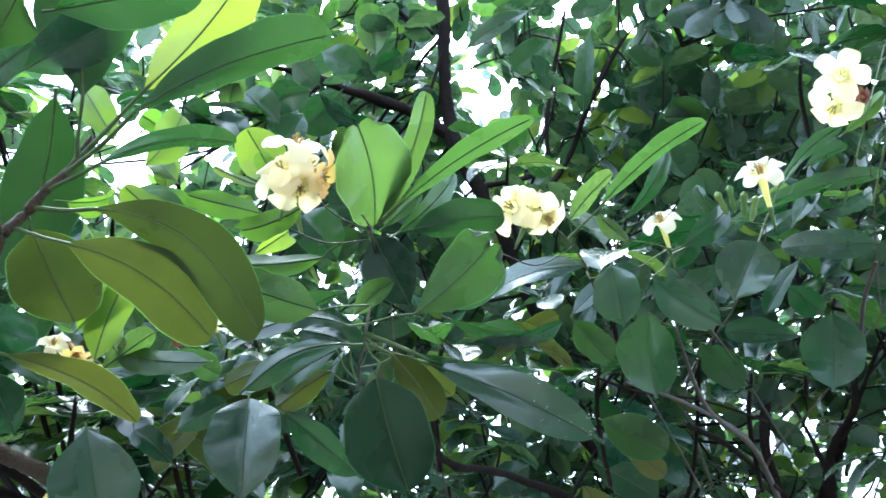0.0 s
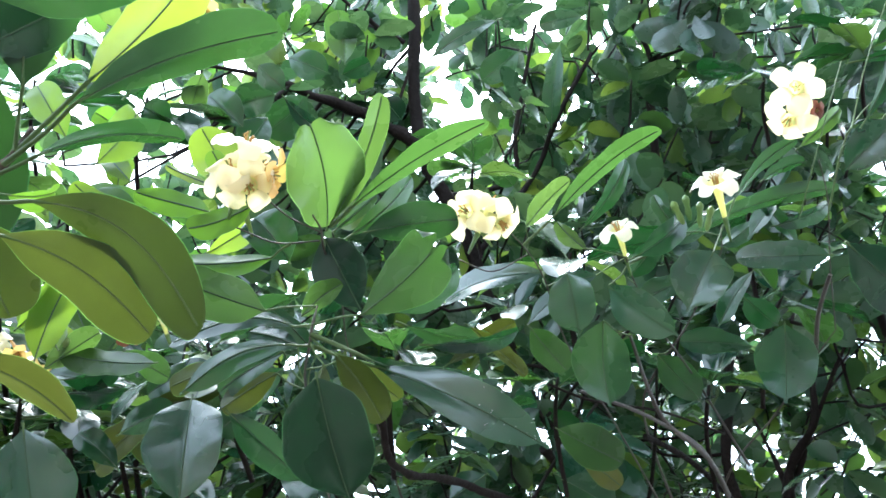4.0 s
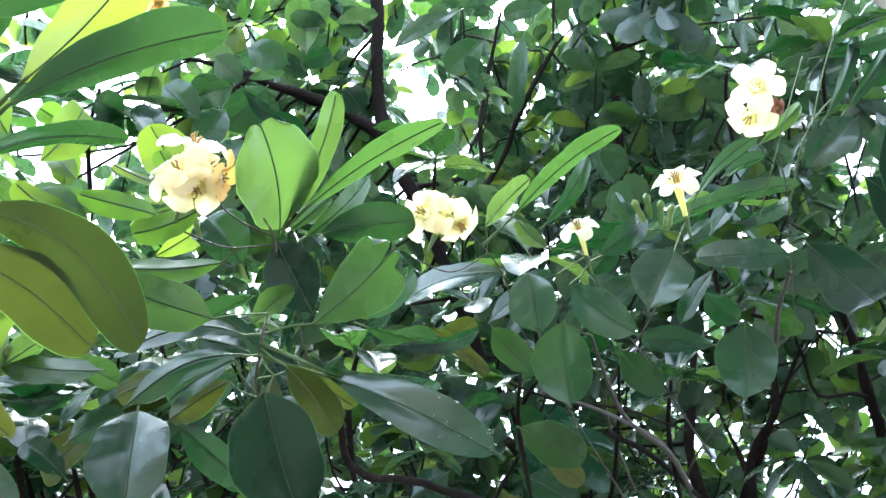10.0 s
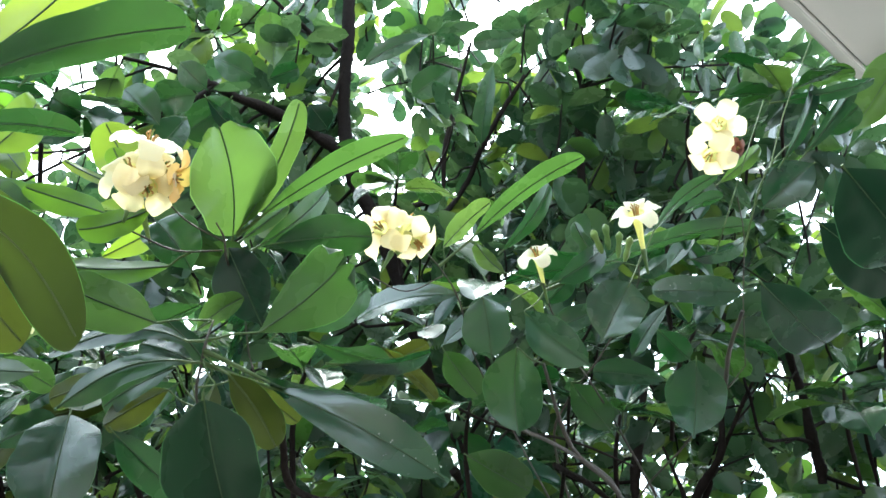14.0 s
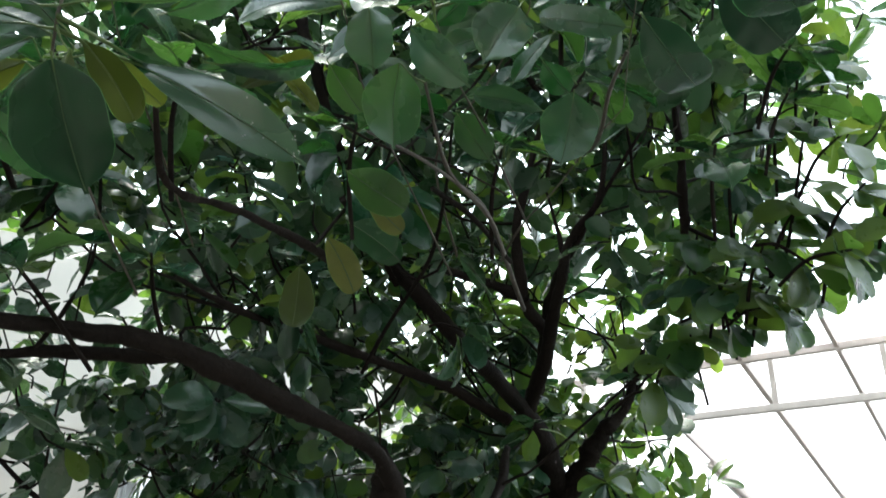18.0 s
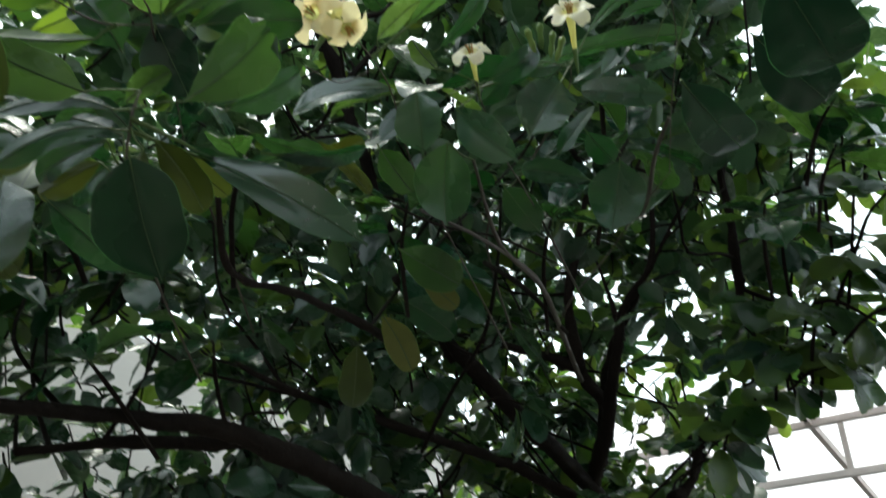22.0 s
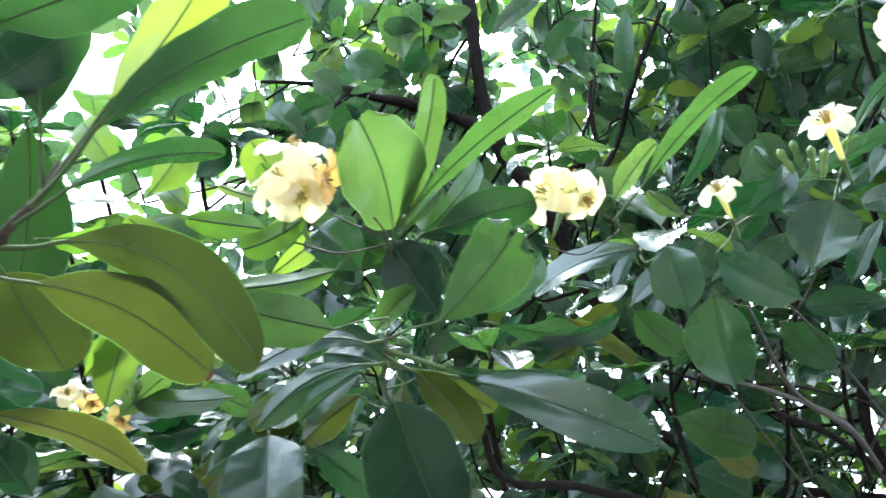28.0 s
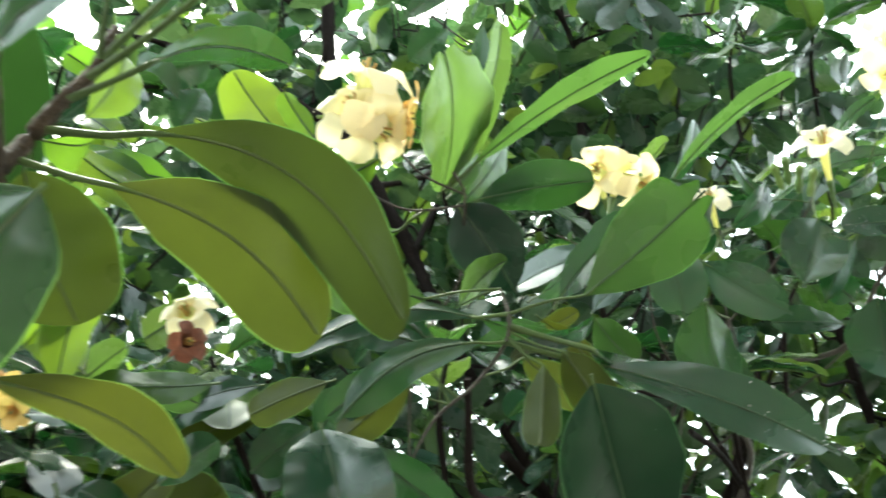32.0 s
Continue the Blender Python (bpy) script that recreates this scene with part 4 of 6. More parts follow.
leaf(tree, (-0.584, 0.062, 1.966), (-0.636, 0.13, 1.933), 0.072, (-0.611, -0.078, 0.788), "olive", widest=.55, petiole=.08)
leaf(tree, (-0.559, 0.06, 1.938), (-0.545, 0.212, 1.913), 0.054, (-0.681, 0.179, 0.71), "olive", widest=.6, bend=-.1, petiole=.18, arc=0.12)
leaf(tree, (-0.56, 0.06, 1.962), (-0.504, 0.234, 1.908), 0.050, (-0.544, 0.401, 0.737), "olive", widest=.62, bend=-.03, petiole=.2, arc=0.2)
leaf(tree, (-0.747, 0.1, 1.925), (-0.737, 0.086, 1.98), 0.107, (-0.881, -0.469, 0.052), "mature", petiole=.05)
leaf(tree, (-0.639, 0.081, 1.883), (-0.647, 0.208, 1.879), 0.035, (-0.36, 0.011, 0.933), "olive", bend=-.05, petiole=.1, arc=0.12)
wet(leaf(tree, (-0.755, 0.197, 1.91), (-0.752, 0.247, 1.808), 0.079, (0.905, -0.392, -0.167), "glossy", petiole=.06, fold=.5, twist=.1), 16, 9)
leaf(tree, (-0.619, 0.289, 1.923), (-0.603, 0.294, 1.819), 0.068, (0.768, -0.635, 0.087), "glossy", widest=.5, petiole=.06, fold=.5, twist=.1)
leaf(tree, (-0.439, 0.299, 1.872), (-0.467, 0.362, 1.802), 0.070, (0.56, -0.495, -0.664), "dark", widest=.46, bend=.02, petiole=.05, fold=.6, twist=.1)
wet(leaf(tree, (-0.476, 0.36, 1.927), (-0.371, 0.474, 1.856), 0.041, (0.737, -0.676, -0.001), "glossy", widest=.6, petiole=.1), 20, 12)
leaf(tree, (-0.825, 0.117, 1.96), (-0.838, 0.16, 1.913), 0.042, (0.815, -0.299, -0.496), "mature", petiole=.06)
leaf(tree, (-0.565, 0.081, 1.772), (-0.57, 0.057, 1.718), 0.045, (-0.945, 0.32, -0.069), "mature", petiole=.1)
leaf(tree, (-0.448, 0.335, 1.944), (-0.355, 0.342, 1.975), 0.055, (-0.266, 0.716, 0.645), "fresh", widest=.64, petiole=.04, notch=.13)
leaf(tree, (-0.483, 0.373, 1.976), (-0.418, 0.399, 2.029), 0.043, (-0.596, -0.125, 0.794), "mature", widest=.6, petiole=.1)
leaf(tree, (-0.54, 0.348, 2.105), (-0.458, 0.265, 2.134), 0.089, (0.647, 0.414, -0.641), "fresh", widest=.52, petiole=.05, fold=.25, twist=.1, notch=.05)
leaf(tree, (-0.531, 0.346, 2.108), (-0.435, 0.325, 2.208), 0.027, (0.723, -0.005, -0.691), "fresh", widest=.58, petiole=.05, twist=.1)
leaf(tree, (-0.534, 0.348, 2.107), (-0.358, 0.393, 2.159), 0.033, (-0.247, -0.135, 0.959), "fresh", widest=.66, petiole=.15)
leaf(tree, (-0.552, 0.372, 2.17), (-0.524, 0.376, 2.231), 0.025, (-0.878, -0.238, 0.416), "young", petiole=.15)
leaf(tree, (-0.516, 0.33, 2.073), (-0.51, 0.381, 2.007), 0.051, (0.469, -0.716, -0.518), "dark", widest=.5, petiole=.05)
leaf(tree, (-0.529, 0.383, 2.118), (-0.45, 0.444, 2.127), 0.043, (-0.374, 0.37, 0.851), "mature", widest=.55, petiole=.05)
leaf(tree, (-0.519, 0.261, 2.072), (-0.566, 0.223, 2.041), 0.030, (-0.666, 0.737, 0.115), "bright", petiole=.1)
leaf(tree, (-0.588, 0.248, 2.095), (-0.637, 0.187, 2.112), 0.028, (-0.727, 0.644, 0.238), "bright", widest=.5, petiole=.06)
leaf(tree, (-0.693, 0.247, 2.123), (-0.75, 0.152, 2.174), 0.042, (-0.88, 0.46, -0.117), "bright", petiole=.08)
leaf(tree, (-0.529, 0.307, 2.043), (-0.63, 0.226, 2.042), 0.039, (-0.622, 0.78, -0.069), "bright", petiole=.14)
leaf(tree, (-0.529, 0.298, 1.972), (-0.561, 0.225, 1.982), 0.050, (-0.87, 0.418, 0.261), "fresh", widest=.6, petiole=.04)
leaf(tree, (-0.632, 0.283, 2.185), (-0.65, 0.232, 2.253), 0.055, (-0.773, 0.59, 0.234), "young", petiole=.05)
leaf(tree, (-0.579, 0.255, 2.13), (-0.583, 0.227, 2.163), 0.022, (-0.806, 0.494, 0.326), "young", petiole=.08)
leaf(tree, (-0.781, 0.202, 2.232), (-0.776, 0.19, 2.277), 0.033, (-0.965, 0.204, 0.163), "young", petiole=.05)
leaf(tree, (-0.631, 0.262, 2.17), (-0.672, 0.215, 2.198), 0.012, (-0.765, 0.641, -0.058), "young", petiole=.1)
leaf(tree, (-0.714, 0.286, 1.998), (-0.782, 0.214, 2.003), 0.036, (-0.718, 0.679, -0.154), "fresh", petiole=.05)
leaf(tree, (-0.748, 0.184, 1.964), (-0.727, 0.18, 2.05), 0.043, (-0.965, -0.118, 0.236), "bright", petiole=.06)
leaf(tree, (-0.5, 0.322, 1.949), (-0.606, 0.256, 1.949), 0.026, (-0.519, 0.823, -0.232), "mature", bend=-.06, petiole=.1, arc=-0.16)
leaf(tree, (-0.5, 0.321, 1.935), (-0.585, 0.268, 1.896), 0.029, (-0.529, 0.849, 0.001), "mature", bend=-.06, petiole=.1, arc=-0.14)
leaf(tree, (-0.454, 0.321, 1.915), (-0.477, 0.503, 1.975), 0.024, (-0.228, -0.328, 0.917), "mature", bend=-.08, petiole=.12)
leaf(tree, (-0.632, 0.33, 1.93), (-0.598, 0.406, 1.874), 0.033, (0.476, -0.654, -0.588), "mature", petiole=.05)
leaf(tree, (-0.465, 0.328, 1.915), (-0.47, 0.388, 1.881), 0.030, (-0.399, 0.429, 0.811), "olive", petiole=.05)
leaf(tree, (-0.529, 0.329, 1.98), (-0.496, 0.346, 2.013), 0.025, (-0.688, -0.064, 0.723), "fresh", petiole=.08)
leaf(tree, (-0.522, 0.418, 2.028), (-0.478, 0.471, 2.092), 0.037, (0.687, 0.246, -0.684), "mature", petiole=.1)
leaf(tree, (-0.567, 0.349, 1.977), (-0.647, 0.323, 1.953), 0.027, (0.363, -0.89, -0.275), "mature", petiole=.1)
leaf(tree, (-0.666, 0.405, 2.03), (-0.736, 0.399, 2), 0.036, (0.248, -0.881, -0.404), "mature", petiole=.1)
leaf(tree, (-0.48, 0.635, 2.184), (-0.614, 0.575, 2.183), 0.042, (0.406, -0.914, 0.011), "glossy", bend=.12, petiole=.1)
leaf(tree, (-0.462, 0.63, 2.173), (-0.481, 0.67, 2.11), 0.059, (0.327, -0.752, -0.573), "glossy", widest=.5, petiole=.03)
leaf(tree, (-0.446, 0.685, 2.178), (-0.396, 0.74, 2.105), 0.052, (0.01, -0.802, -0.597), "glossy", widest=.55, petiole=.04)
leaf(tree, (-0.33, 0.742, 2.196), (-0.372, 0.728, 2.121), 0.070, (0.59, -0.787, -0.181), "glossy", widest=.5, petiole=.04)
leaf(tree, (-0.457, 0.688, 2.135), (-0.485, 0.719, 2.039), 0.073, (-0.711, 0.582, 0.396), "mature", widest=.5, petiole=.04)
wet(leaf(tree, (-0.234, 0.832, 2.186), (-0.313, 0.758, 2.184), 0.039, (0.666, -0.703, -0.249), "glossy", widest=.5, petiole=.05), 14, 48)
leaf(tree, (-0.197, 0.761, 2.139), (-0.187, 0.914, 2.132), 0.065, (0.255, -0.062, -0.965), "dark", widest=.55, petiole=.03)
leaf(tree, (-0.122, 0.892, 2.38), (-0.2, 0.879, 2.335), 0.054, (0.387, -0.809, -0.443), "glossy", widest=.5, petiole=.04)
leaf(tree, (-0.105, 0.895, 2.36), (-0.115, 0.932, 2.319), 0.039, (-0.379, -0.721, -0.58), "glossy", petiole=.04)
leaf(tree, (-0.087, 0.819, 2.288), (-0.072, 0.971, 2.24), 0.116, (0.013, -0.305, -0.952), "dark", widest=.55, petiole=.03, fold=.4)
leaf(tree, (-0.172, 1.036, 2.414), (-0.119, 1.187, 2.363), 0.098, (0.167, -0.364, -0.916), "dark", widest=.6, petiole=.03)
leaf(tree, (-0.059, 1.075, 2.536), (0.048, 1.208, 2.525), 0.074, (-0.296, 0.31, 0.903), "mature", petiole=.04)
leaf(tree, (-0.093, 1.123, 2.621), (0.027, 1.124, 2.737), 0.070, (-0.527, 0.656, 0.54), "fresh", petiole=.05)
leaf(tree, (-0.003, 1.161, 2.653), (0.115, 1.186, 2.746), 0.081, (-0.608, 0.46, 0.647), "fresh", petiole=.05)
leaf(tree, (-0.433, 0.552, 2.165), (-0.28, 0.57, 2.232), 0.031, (-0.385, -0.131, 0.914), "fresh", widest=.62, petiole=.15)
leaf(tree, (-0.462, 0.663, 2.258), (-0.382, 0.676, 2.338), 0.026, (0.705, 0.039, -0.708), "mature", petiole=.08)
leaf(tree, (-0.46, 0.554, 2.187), (-0.407, 0.577, 2.248), 0.031, (-0.731, -0.132, 0.67), "fresh", petiole=.08)
leaf(tree, (-0.389, 0.714, 2.209), (-0.236, 0.929, 2.376), 0.034, (-0.489, -0.29, 0.823), "mature", petiole=.12)
leaf(tree, (-0.305, 0.755, 2.256), (-0.221, 0.787, 2.34), 0.021, (-0.679, -0.127, 0.723), "mature", petiole=.1)
leaf(tree, (-0.409, 0.696, 2.204), (-0.353, 0.736, 2.258), 0.035, (0.753, -0.248, -0.61), "mature", petiole=.05)
leaf(tree, (-0.307, 0.788, 2.183), (-0.368, 0.786, 2.128), 0.026, (0.026, -1, 0.005), "mature", petiole=.08)
leaf(tree, (-0.323, 0.867, 2.155), (-0.359, 0.896, 2.069), 0.074, (-0.272, 0.872, 0.406), "mature", widest=.5, petiole=.04)
leaf(tree, (-0.367, 0.873, 2.141), (-0.426, 0.799, 2.142), 0.035, (0.779, -0.62, -0.1), "mature", petiole=.06)
leaf(tree, (-0.822, 0.979, 2.129), (-0.816, 1.056, 2.052), 0.054, (-0.484, 0.638, 0.599), "yellow", petiole=.06)
leaf(tree, (-0.88, 1.084, 2.222), (-0.846, 1.211, 2.182), 0.065, (-0.6, 0.382, 0.703), "mature", petiole=.05)
leaf(tree, (-0.902, 1.01, 2.107), (-0.942, 1.051, 2.014), 0.060, (-0.464, 0.718, 0.519), "olive", petiole=.05)
leaf(tree, (-0.664, 0.892, 2.109), (-0.647, 0.956, 2.078), 0.035, (-0.518, 0.477, 0.71), "yellow", petiole=.05)
leaf(tree, (-0.602, 0.68, 2.895), (-0.711, 0.6, 2.807), 0.036, (0.712, -0.626, -0.319), "glossy", petiole=.08)
leaf(tree, (-0.824, 0.985, 3.315), (-0.931, 0.946, 3.246), 0.078, (0.59, -0.536, -0.604), "mature", petiole=.05)
leaf(tree, (-0.781, 1.097, 3.427), (-0.904, 1.187, 3.245), 0.057, (0.227, -0.804, -0.55), "mature", petiole=.05)
leaf(tree, (-1.11, 0.658, 3.219), (-1.063, 0.582, 3.32), 0.082, (-0.736, 0.33, 0.591), "fresh", petiole=.05)
leaf(tree, (-0.977, 0.449, 2.799), (-1.042, 0.398, 2.778), 0.067, (0.523, -0.331, -0.786), "glossy", widest=.5, petiole=.05)
leaf(tree, (-0.95, 0.386, 2.809), (-0.937, 0.447, 2.775), 0.049, (0.555, -0.492, -0.671), "glossy", widest=.5, petiole=.05)
leaf(tree, (-1.001, 0.47, 2.839), (-0.978, 0.575, 2.781), 0.034, (0.083, -0.495, -0.865), "glossy", petiole=.08)
leaf(tree, (-1.014, 0.55, 2.845), (-0.989, 0.625, 2.811), 0.044, (0.238, -0.464, -0.853), "mature", petiole=.05)
leaf(tree, (-0.613, 0.963, 3.217), (-0.69, 0.898, 3.195), 0.047, (0.575, -0.445, -0.687), "glossy", petiole=.05)
leaf(tree, (-0.512, 0.045, 1.882), (-0.546, 0.014, 1.78), 0.055, (0.95, 0.013, -0.312), "sheen", widest=.5, petiole=.04, fold=.45, twist=.6, curl=.1)
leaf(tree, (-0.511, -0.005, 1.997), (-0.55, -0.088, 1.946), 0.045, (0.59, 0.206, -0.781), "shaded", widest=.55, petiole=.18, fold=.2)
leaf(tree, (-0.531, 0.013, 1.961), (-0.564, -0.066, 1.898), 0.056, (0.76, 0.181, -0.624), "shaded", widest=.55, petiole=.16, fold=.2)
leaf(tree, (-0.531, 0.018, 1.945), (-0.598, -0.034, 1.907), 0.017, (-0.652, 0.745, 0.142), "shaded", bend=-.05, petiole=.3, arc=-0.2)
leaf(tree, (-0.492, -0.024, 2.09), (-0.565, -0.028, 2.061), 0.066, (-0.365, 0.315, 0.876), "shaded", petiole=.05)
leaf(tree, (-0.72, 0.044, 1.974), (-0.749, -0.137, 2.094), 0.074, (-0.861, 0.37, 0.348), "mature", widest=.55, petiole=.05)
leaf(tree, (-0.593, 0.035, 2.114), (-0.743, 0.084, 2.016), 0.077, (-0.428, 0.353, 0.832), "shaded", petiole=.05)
leaf(tree, (-0.785, -0.008, 2.17), (-0.803, -0.077, 2.2), 0.041, (-0.765, 0.41, 0.496), "young", petiole=.05)
leaf(tree, (-0.733, 0.037, 1.938), (-0.813, -0.029, 1.871), 0.033, (0.759, -0.538, -0.368), "mature", petiole=.05)
leaf(tree, (-0.737, 0.041, 1.961), (-0.794, -0.085, 1.995), 0.024, (-0.912, 0.352, -0.21), "mature", bend=-.15, petiole=.08)
leaf(tree, (-0.915, -0.087, 2.041), (-0.889, -0.003, 2.037), 0.051, (-0.687, 0.239, 0.686), "olive", petiole=.05)
leaf(tree, (-0.514, 0.001, 2.027), (-0.469, 0.048, 2.107), 0.046, (-0.807, -0.181, 0.563), "mature", petiole=.1)
leaf(tree, (-0.413, 0.016, 1.877), (-0.464, 0, 1.871), 0.014, (0.316, -0.801, -0.508), "mature", petiole=.05, bend=.12)
leaf(tree, (-0.587, -0.055, 2.147), (-0.676, -0.182, 2.154), 0.042, (-0.566, 0.437, 0.699), "fresh", petiole=.05)
leaf(tree, (-0.924, 0.124, 2.08), (-0.916, 0.165, 2.057), 0.072, (0.748, -0.436, -0.501), "mature", petiole=.05)
leaf(tree, (-0.845, 0.297, 2.023), (-0.885, 0.229, 2.037), 0.030, (0.865, -0.499, 0.062), "mature", petiole=.1)
leaf(tree, (-0.839, 0.283, 2.116), (-0.934, 0.287, 2.057), 0.044, (0.348, -0.72, -0.6), "mature", petiole=.05)
leaf(tree, (-0.782, 0.376, 2.069), (-0.849, 0.331, 2.04), 0.031, (0.596, -0.785, -0.171), "mature", petiole=.1)
leaf(tree, (-0.776, 0.448, 2.051), (-0.835, 0.42, 2.017), 0.043, (0.554, -0.759, -0.343), "mature", petiole=.1)
leaf(tree, (-0.911, 0.334, 2.012), (-0.87, 0.426, 1.98), 0.065, (-0.58, 0.483, 0.656), "olive", petiole=.1)
leaf(tree, (-0.629, 0.551, 2.11), (-0.57, 0.668, 2.154), 0.029, (0.372, 0.157, -0.915), "mature", petiole=.1)
leaf(tree, (-0.634, 0.518, 2.13), (-0.604, 0.642, 2.141), 0.028, (0.167, 0.054, -0.984), "mature", petiole=.1)
leaf(tree, (-0.686, 0.641, 2.144), (-0.595, 0.683, 2.197), 0.029, (-0.547, 0.152, 0.823), "olive", petiole=.1)
leaf(tree, (-0.61, 0.608, 2.162), (-0.588, 0.696, 2.116), 0.024, (0.029, 0.458, 0.889), "olive", petiole=.1)
leaf(tree, (-0.651, 0.823, 2.118), (-0.611, 0.914, 2.086), 0.063, (-0.539, 0.478, 0.694), "fresh", petiole=.05)
leaf(tree, (-0.767, 0.972, 2.132), (-0.735, 1.052, 2.101), 0.063, (-0.567, 0.483, 0.668), "mature", petiole=.05)
leaf(tree, (-0.838, 0.882, 2.134), (-0.899, 0.855, 2.097), 0.054, (-0.536, 0.778, 0.326), "mature", petiole=.05)
leaf(tree, (-0.508, 0.729, 2.243), (-0.585, 0.699, 2.195), 0.029, (0.353, -0.936, 0.011), "mature", petiole=.1)
leaf(tree, (-0.474, 0.768, 2.246), (-0.429, 0.776, 2.282), 0.032, (0.617, -0.369, -0.695), "mature", petiole=.1)
leaf(tree, (-0.377, 0.862, 2.342), (-0.441, 0.804, 2.327), 0.031, (-0.669, 0.743, -0.015), "mature", petiole=.1)
leaf(tree, (-0.329, 0.902, 2.357), (-0.387, 0.882, 2.319), 0.031, (-0.379, 0.921, 0.085), "mature", petiole=.1)
leaf(tree, (-0.27, 0.892, 2.373), (-0.345, 0.88, 2.312), 0.030, (0.134, -0.991, 0.027), "mature", petiole=.1)
leaf(tree, (-0.302, 0.944, 2.303), (-0.31, 0.868, 2.353), 0.026, (0.828, -0.367, -0.423), "mature", petiole=.1)
leaf(tree, (-0.585, 0.699, 2.195), (-0.578, 0.765, 2.151), 0.045, (-0.391, 0.534, 0.749), "fresh", petiole=.1)
leaf(tree, (-0.535, 0.912, 2.236), (-0.521, 1, 2.183), 0.052, (-0.157, 0.529, 0.834), "mature", petiole=.1)
leaf(tree, (-0.935, -0.032, 2.061), (-0.978, 0.024, 2.032), 0.048, (-0.546, 0.009, 0.838), "mature", petiole=.08)
leaf(tree, (-0.82, -0.114, 2.079), (-0.839, -0.035, 2.071), 0.046, (-0.572, -0.051, 0.819), "mature", petiole=.08)
leaf(tree, (-0.87, -0.014, 2.321), (-0.935, -0.046, 2.316), 0.030, (-0.354, 0.624, 0.697), "young", petiole=.08)
leaf(tree, (-0.881, 0.062, 2.118), (-0.952, 0.075, 2.08), 0.041, (-0.352, 0.466, 0.812), "fresh", petiole=.08)
leaf(tree, (-0.854, 0.249, 2.079), (-0.855, 0.206, 2.134), 0.037, (-0.923, 0.315, 0.221), "fresh", petiole=.08)
leaf(tree, (-0.823, 0.276, 2.058), (-0.801, 0.334, 2.04), 0.033, (-0.38, 0.411, 0.828), "fresh", petiole=.08)
leaf(tree, (-0.938, 0.104, 2.116), (-0.904, 0.137, 2.167), 0.030, (-0.695, -0.291, 0.657), "fresh", petiole=.08)
leaf(tree, (-0.98, 0.152, 2.123), (-0.946, 0.192, 2.155), 0.029, (0.586, 0.139, -0.798), "mature", petiole=.08)
leaf(tree, (-0.745, 0.2, 1.985), (-0.775, 0.164, 2.046), 0.041, (-0.888, 0.421, -0.184), "bright", petiole=.06)
leaf(tree, (-0.783, 0.2, 1.977), (-0.757, 0.233, 2.03), 0.029, (-0.775, -0.303, 0.555), "fresh", petiole=.08)
leaf(tree, (-0.838, 0.175, 1.968), (-0.864, 0.12, 2.014), 0.037, (0.919, -0.389, 0.067), "mature", petiole=.08)
leaf(tree, (-0.799, 0.297, 1.952), (-0.784, 0.342, 2.001), 0.033, (-0.897, -0.157, 0.413), "mature", petiole=.08)
leaf(tree, (-0.848, 0.329, 1.941), (-0.876, 0.282, 1.979), 0.030, (0.873, -0.483, 0.065), "mature", petiole=.08)
leaf(tree, (-0.636, 0.325, 1.978), (-0.695, 0.298, 1.966), 0.028, (-0.431, 0.878, 0.208), "olive", bend=-.06, petiole=.1)
leaf(tree, (-0.591, 0.358, 1.968), (-0.641, 0.331, 1.934), 0.030, (-0.589, 0.772, 0.239), "olive", bend=-.06, petiole=.1)
leaf(tree, (-0.572, 0.364, 1.985), (-0.612, 0.326, 2.004), 0.026, (-0.708, 0.701, -0.083), "mature", bend=-.08, petiole=.1)
leaf(tree, (-0.582, 0.39, 1.988), (-0.606, 0.34, 2.033), 0.024, (-0.912, 0.407, -0.041), "mature", bend=-.08, petiole=.1)
leaf(tree, (-0.512, 0.362, 1.953), (-0.508, 0.433, 1.938), 0.026, (-0.28, 0.217, 0.935), "olive", bend=-.06, petiole=.1)
leaf(tree, (-0.477, 0.329, 1.916), (-0.493, 0.33, 1.864), 0.022, (-0.428, 0.891, 0.148), "olive", petiole=.1)
leaf(tree, (-0.442, 0.652, 2.207), (-0.462, 0.619, 2.245), 0.027, (-0.827, 0.559, 0.057), "fresh", petiole=.1)
leaf(tree, (-0.446, 0.675, 2.186), (-0.491, 0.643, 2.169), 0.028, (0.601, -0.792, -0.108), "mature", petiole=.1)
leaf(tree, (-0.364, 0.745, 2.241), (-0.376, 0.705, 2.29), 0.024, (-0.839, 0.507, 0.197), "mature", petiole=.1)
leaf(tree, (-0.294, 0.843, 2.356), (-0.246, 0.89, 2.396), 0.026, (-0.517, -0.183, 0.836), "mature", petiole=.1)
leaf(tree, (-0.312, 0.88, 2.311), (-0.251, 0.943, 2.351), 0.029, (0.504, 0.067, -0.861), "mature", petiole=.1)
leaf(tree, (-0.393, 0.794, 2.223), (-0.456, 0.756, 2.193), 0.036, (0.557, -0.818, -0.145), "mature", petiole=.08)
leaf(tree, (-0.361, 0.852, 2.209), (-0.348, 0.908, 2.179), 0.038, (0.069, -0.487, -0.87), "mature", petiole=.08)
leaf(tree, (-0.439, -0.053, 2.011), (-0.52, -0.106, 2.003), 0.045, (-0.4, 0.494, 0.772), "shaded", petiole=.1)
leaf(tree, (-0.798, 0.073, 2.067), (-0.816, -0.001, 2.126), 0.032, (0.877, -0.413, -0.246), "glossy", petiole=.06)
leaf(tree, (-0.781, 0.095, 2.046), (-0.87, 0.03, 2.017), 0.035, (0.601, -0.57, -0.56), "glossy", petiole=.06)
leaf(tree, (-0.642, 0.141, 2.22), (-0.608, 0.15, 2.297), 0.022, (0.88, 0.226, -0.417), "glossy", petiole=.06)
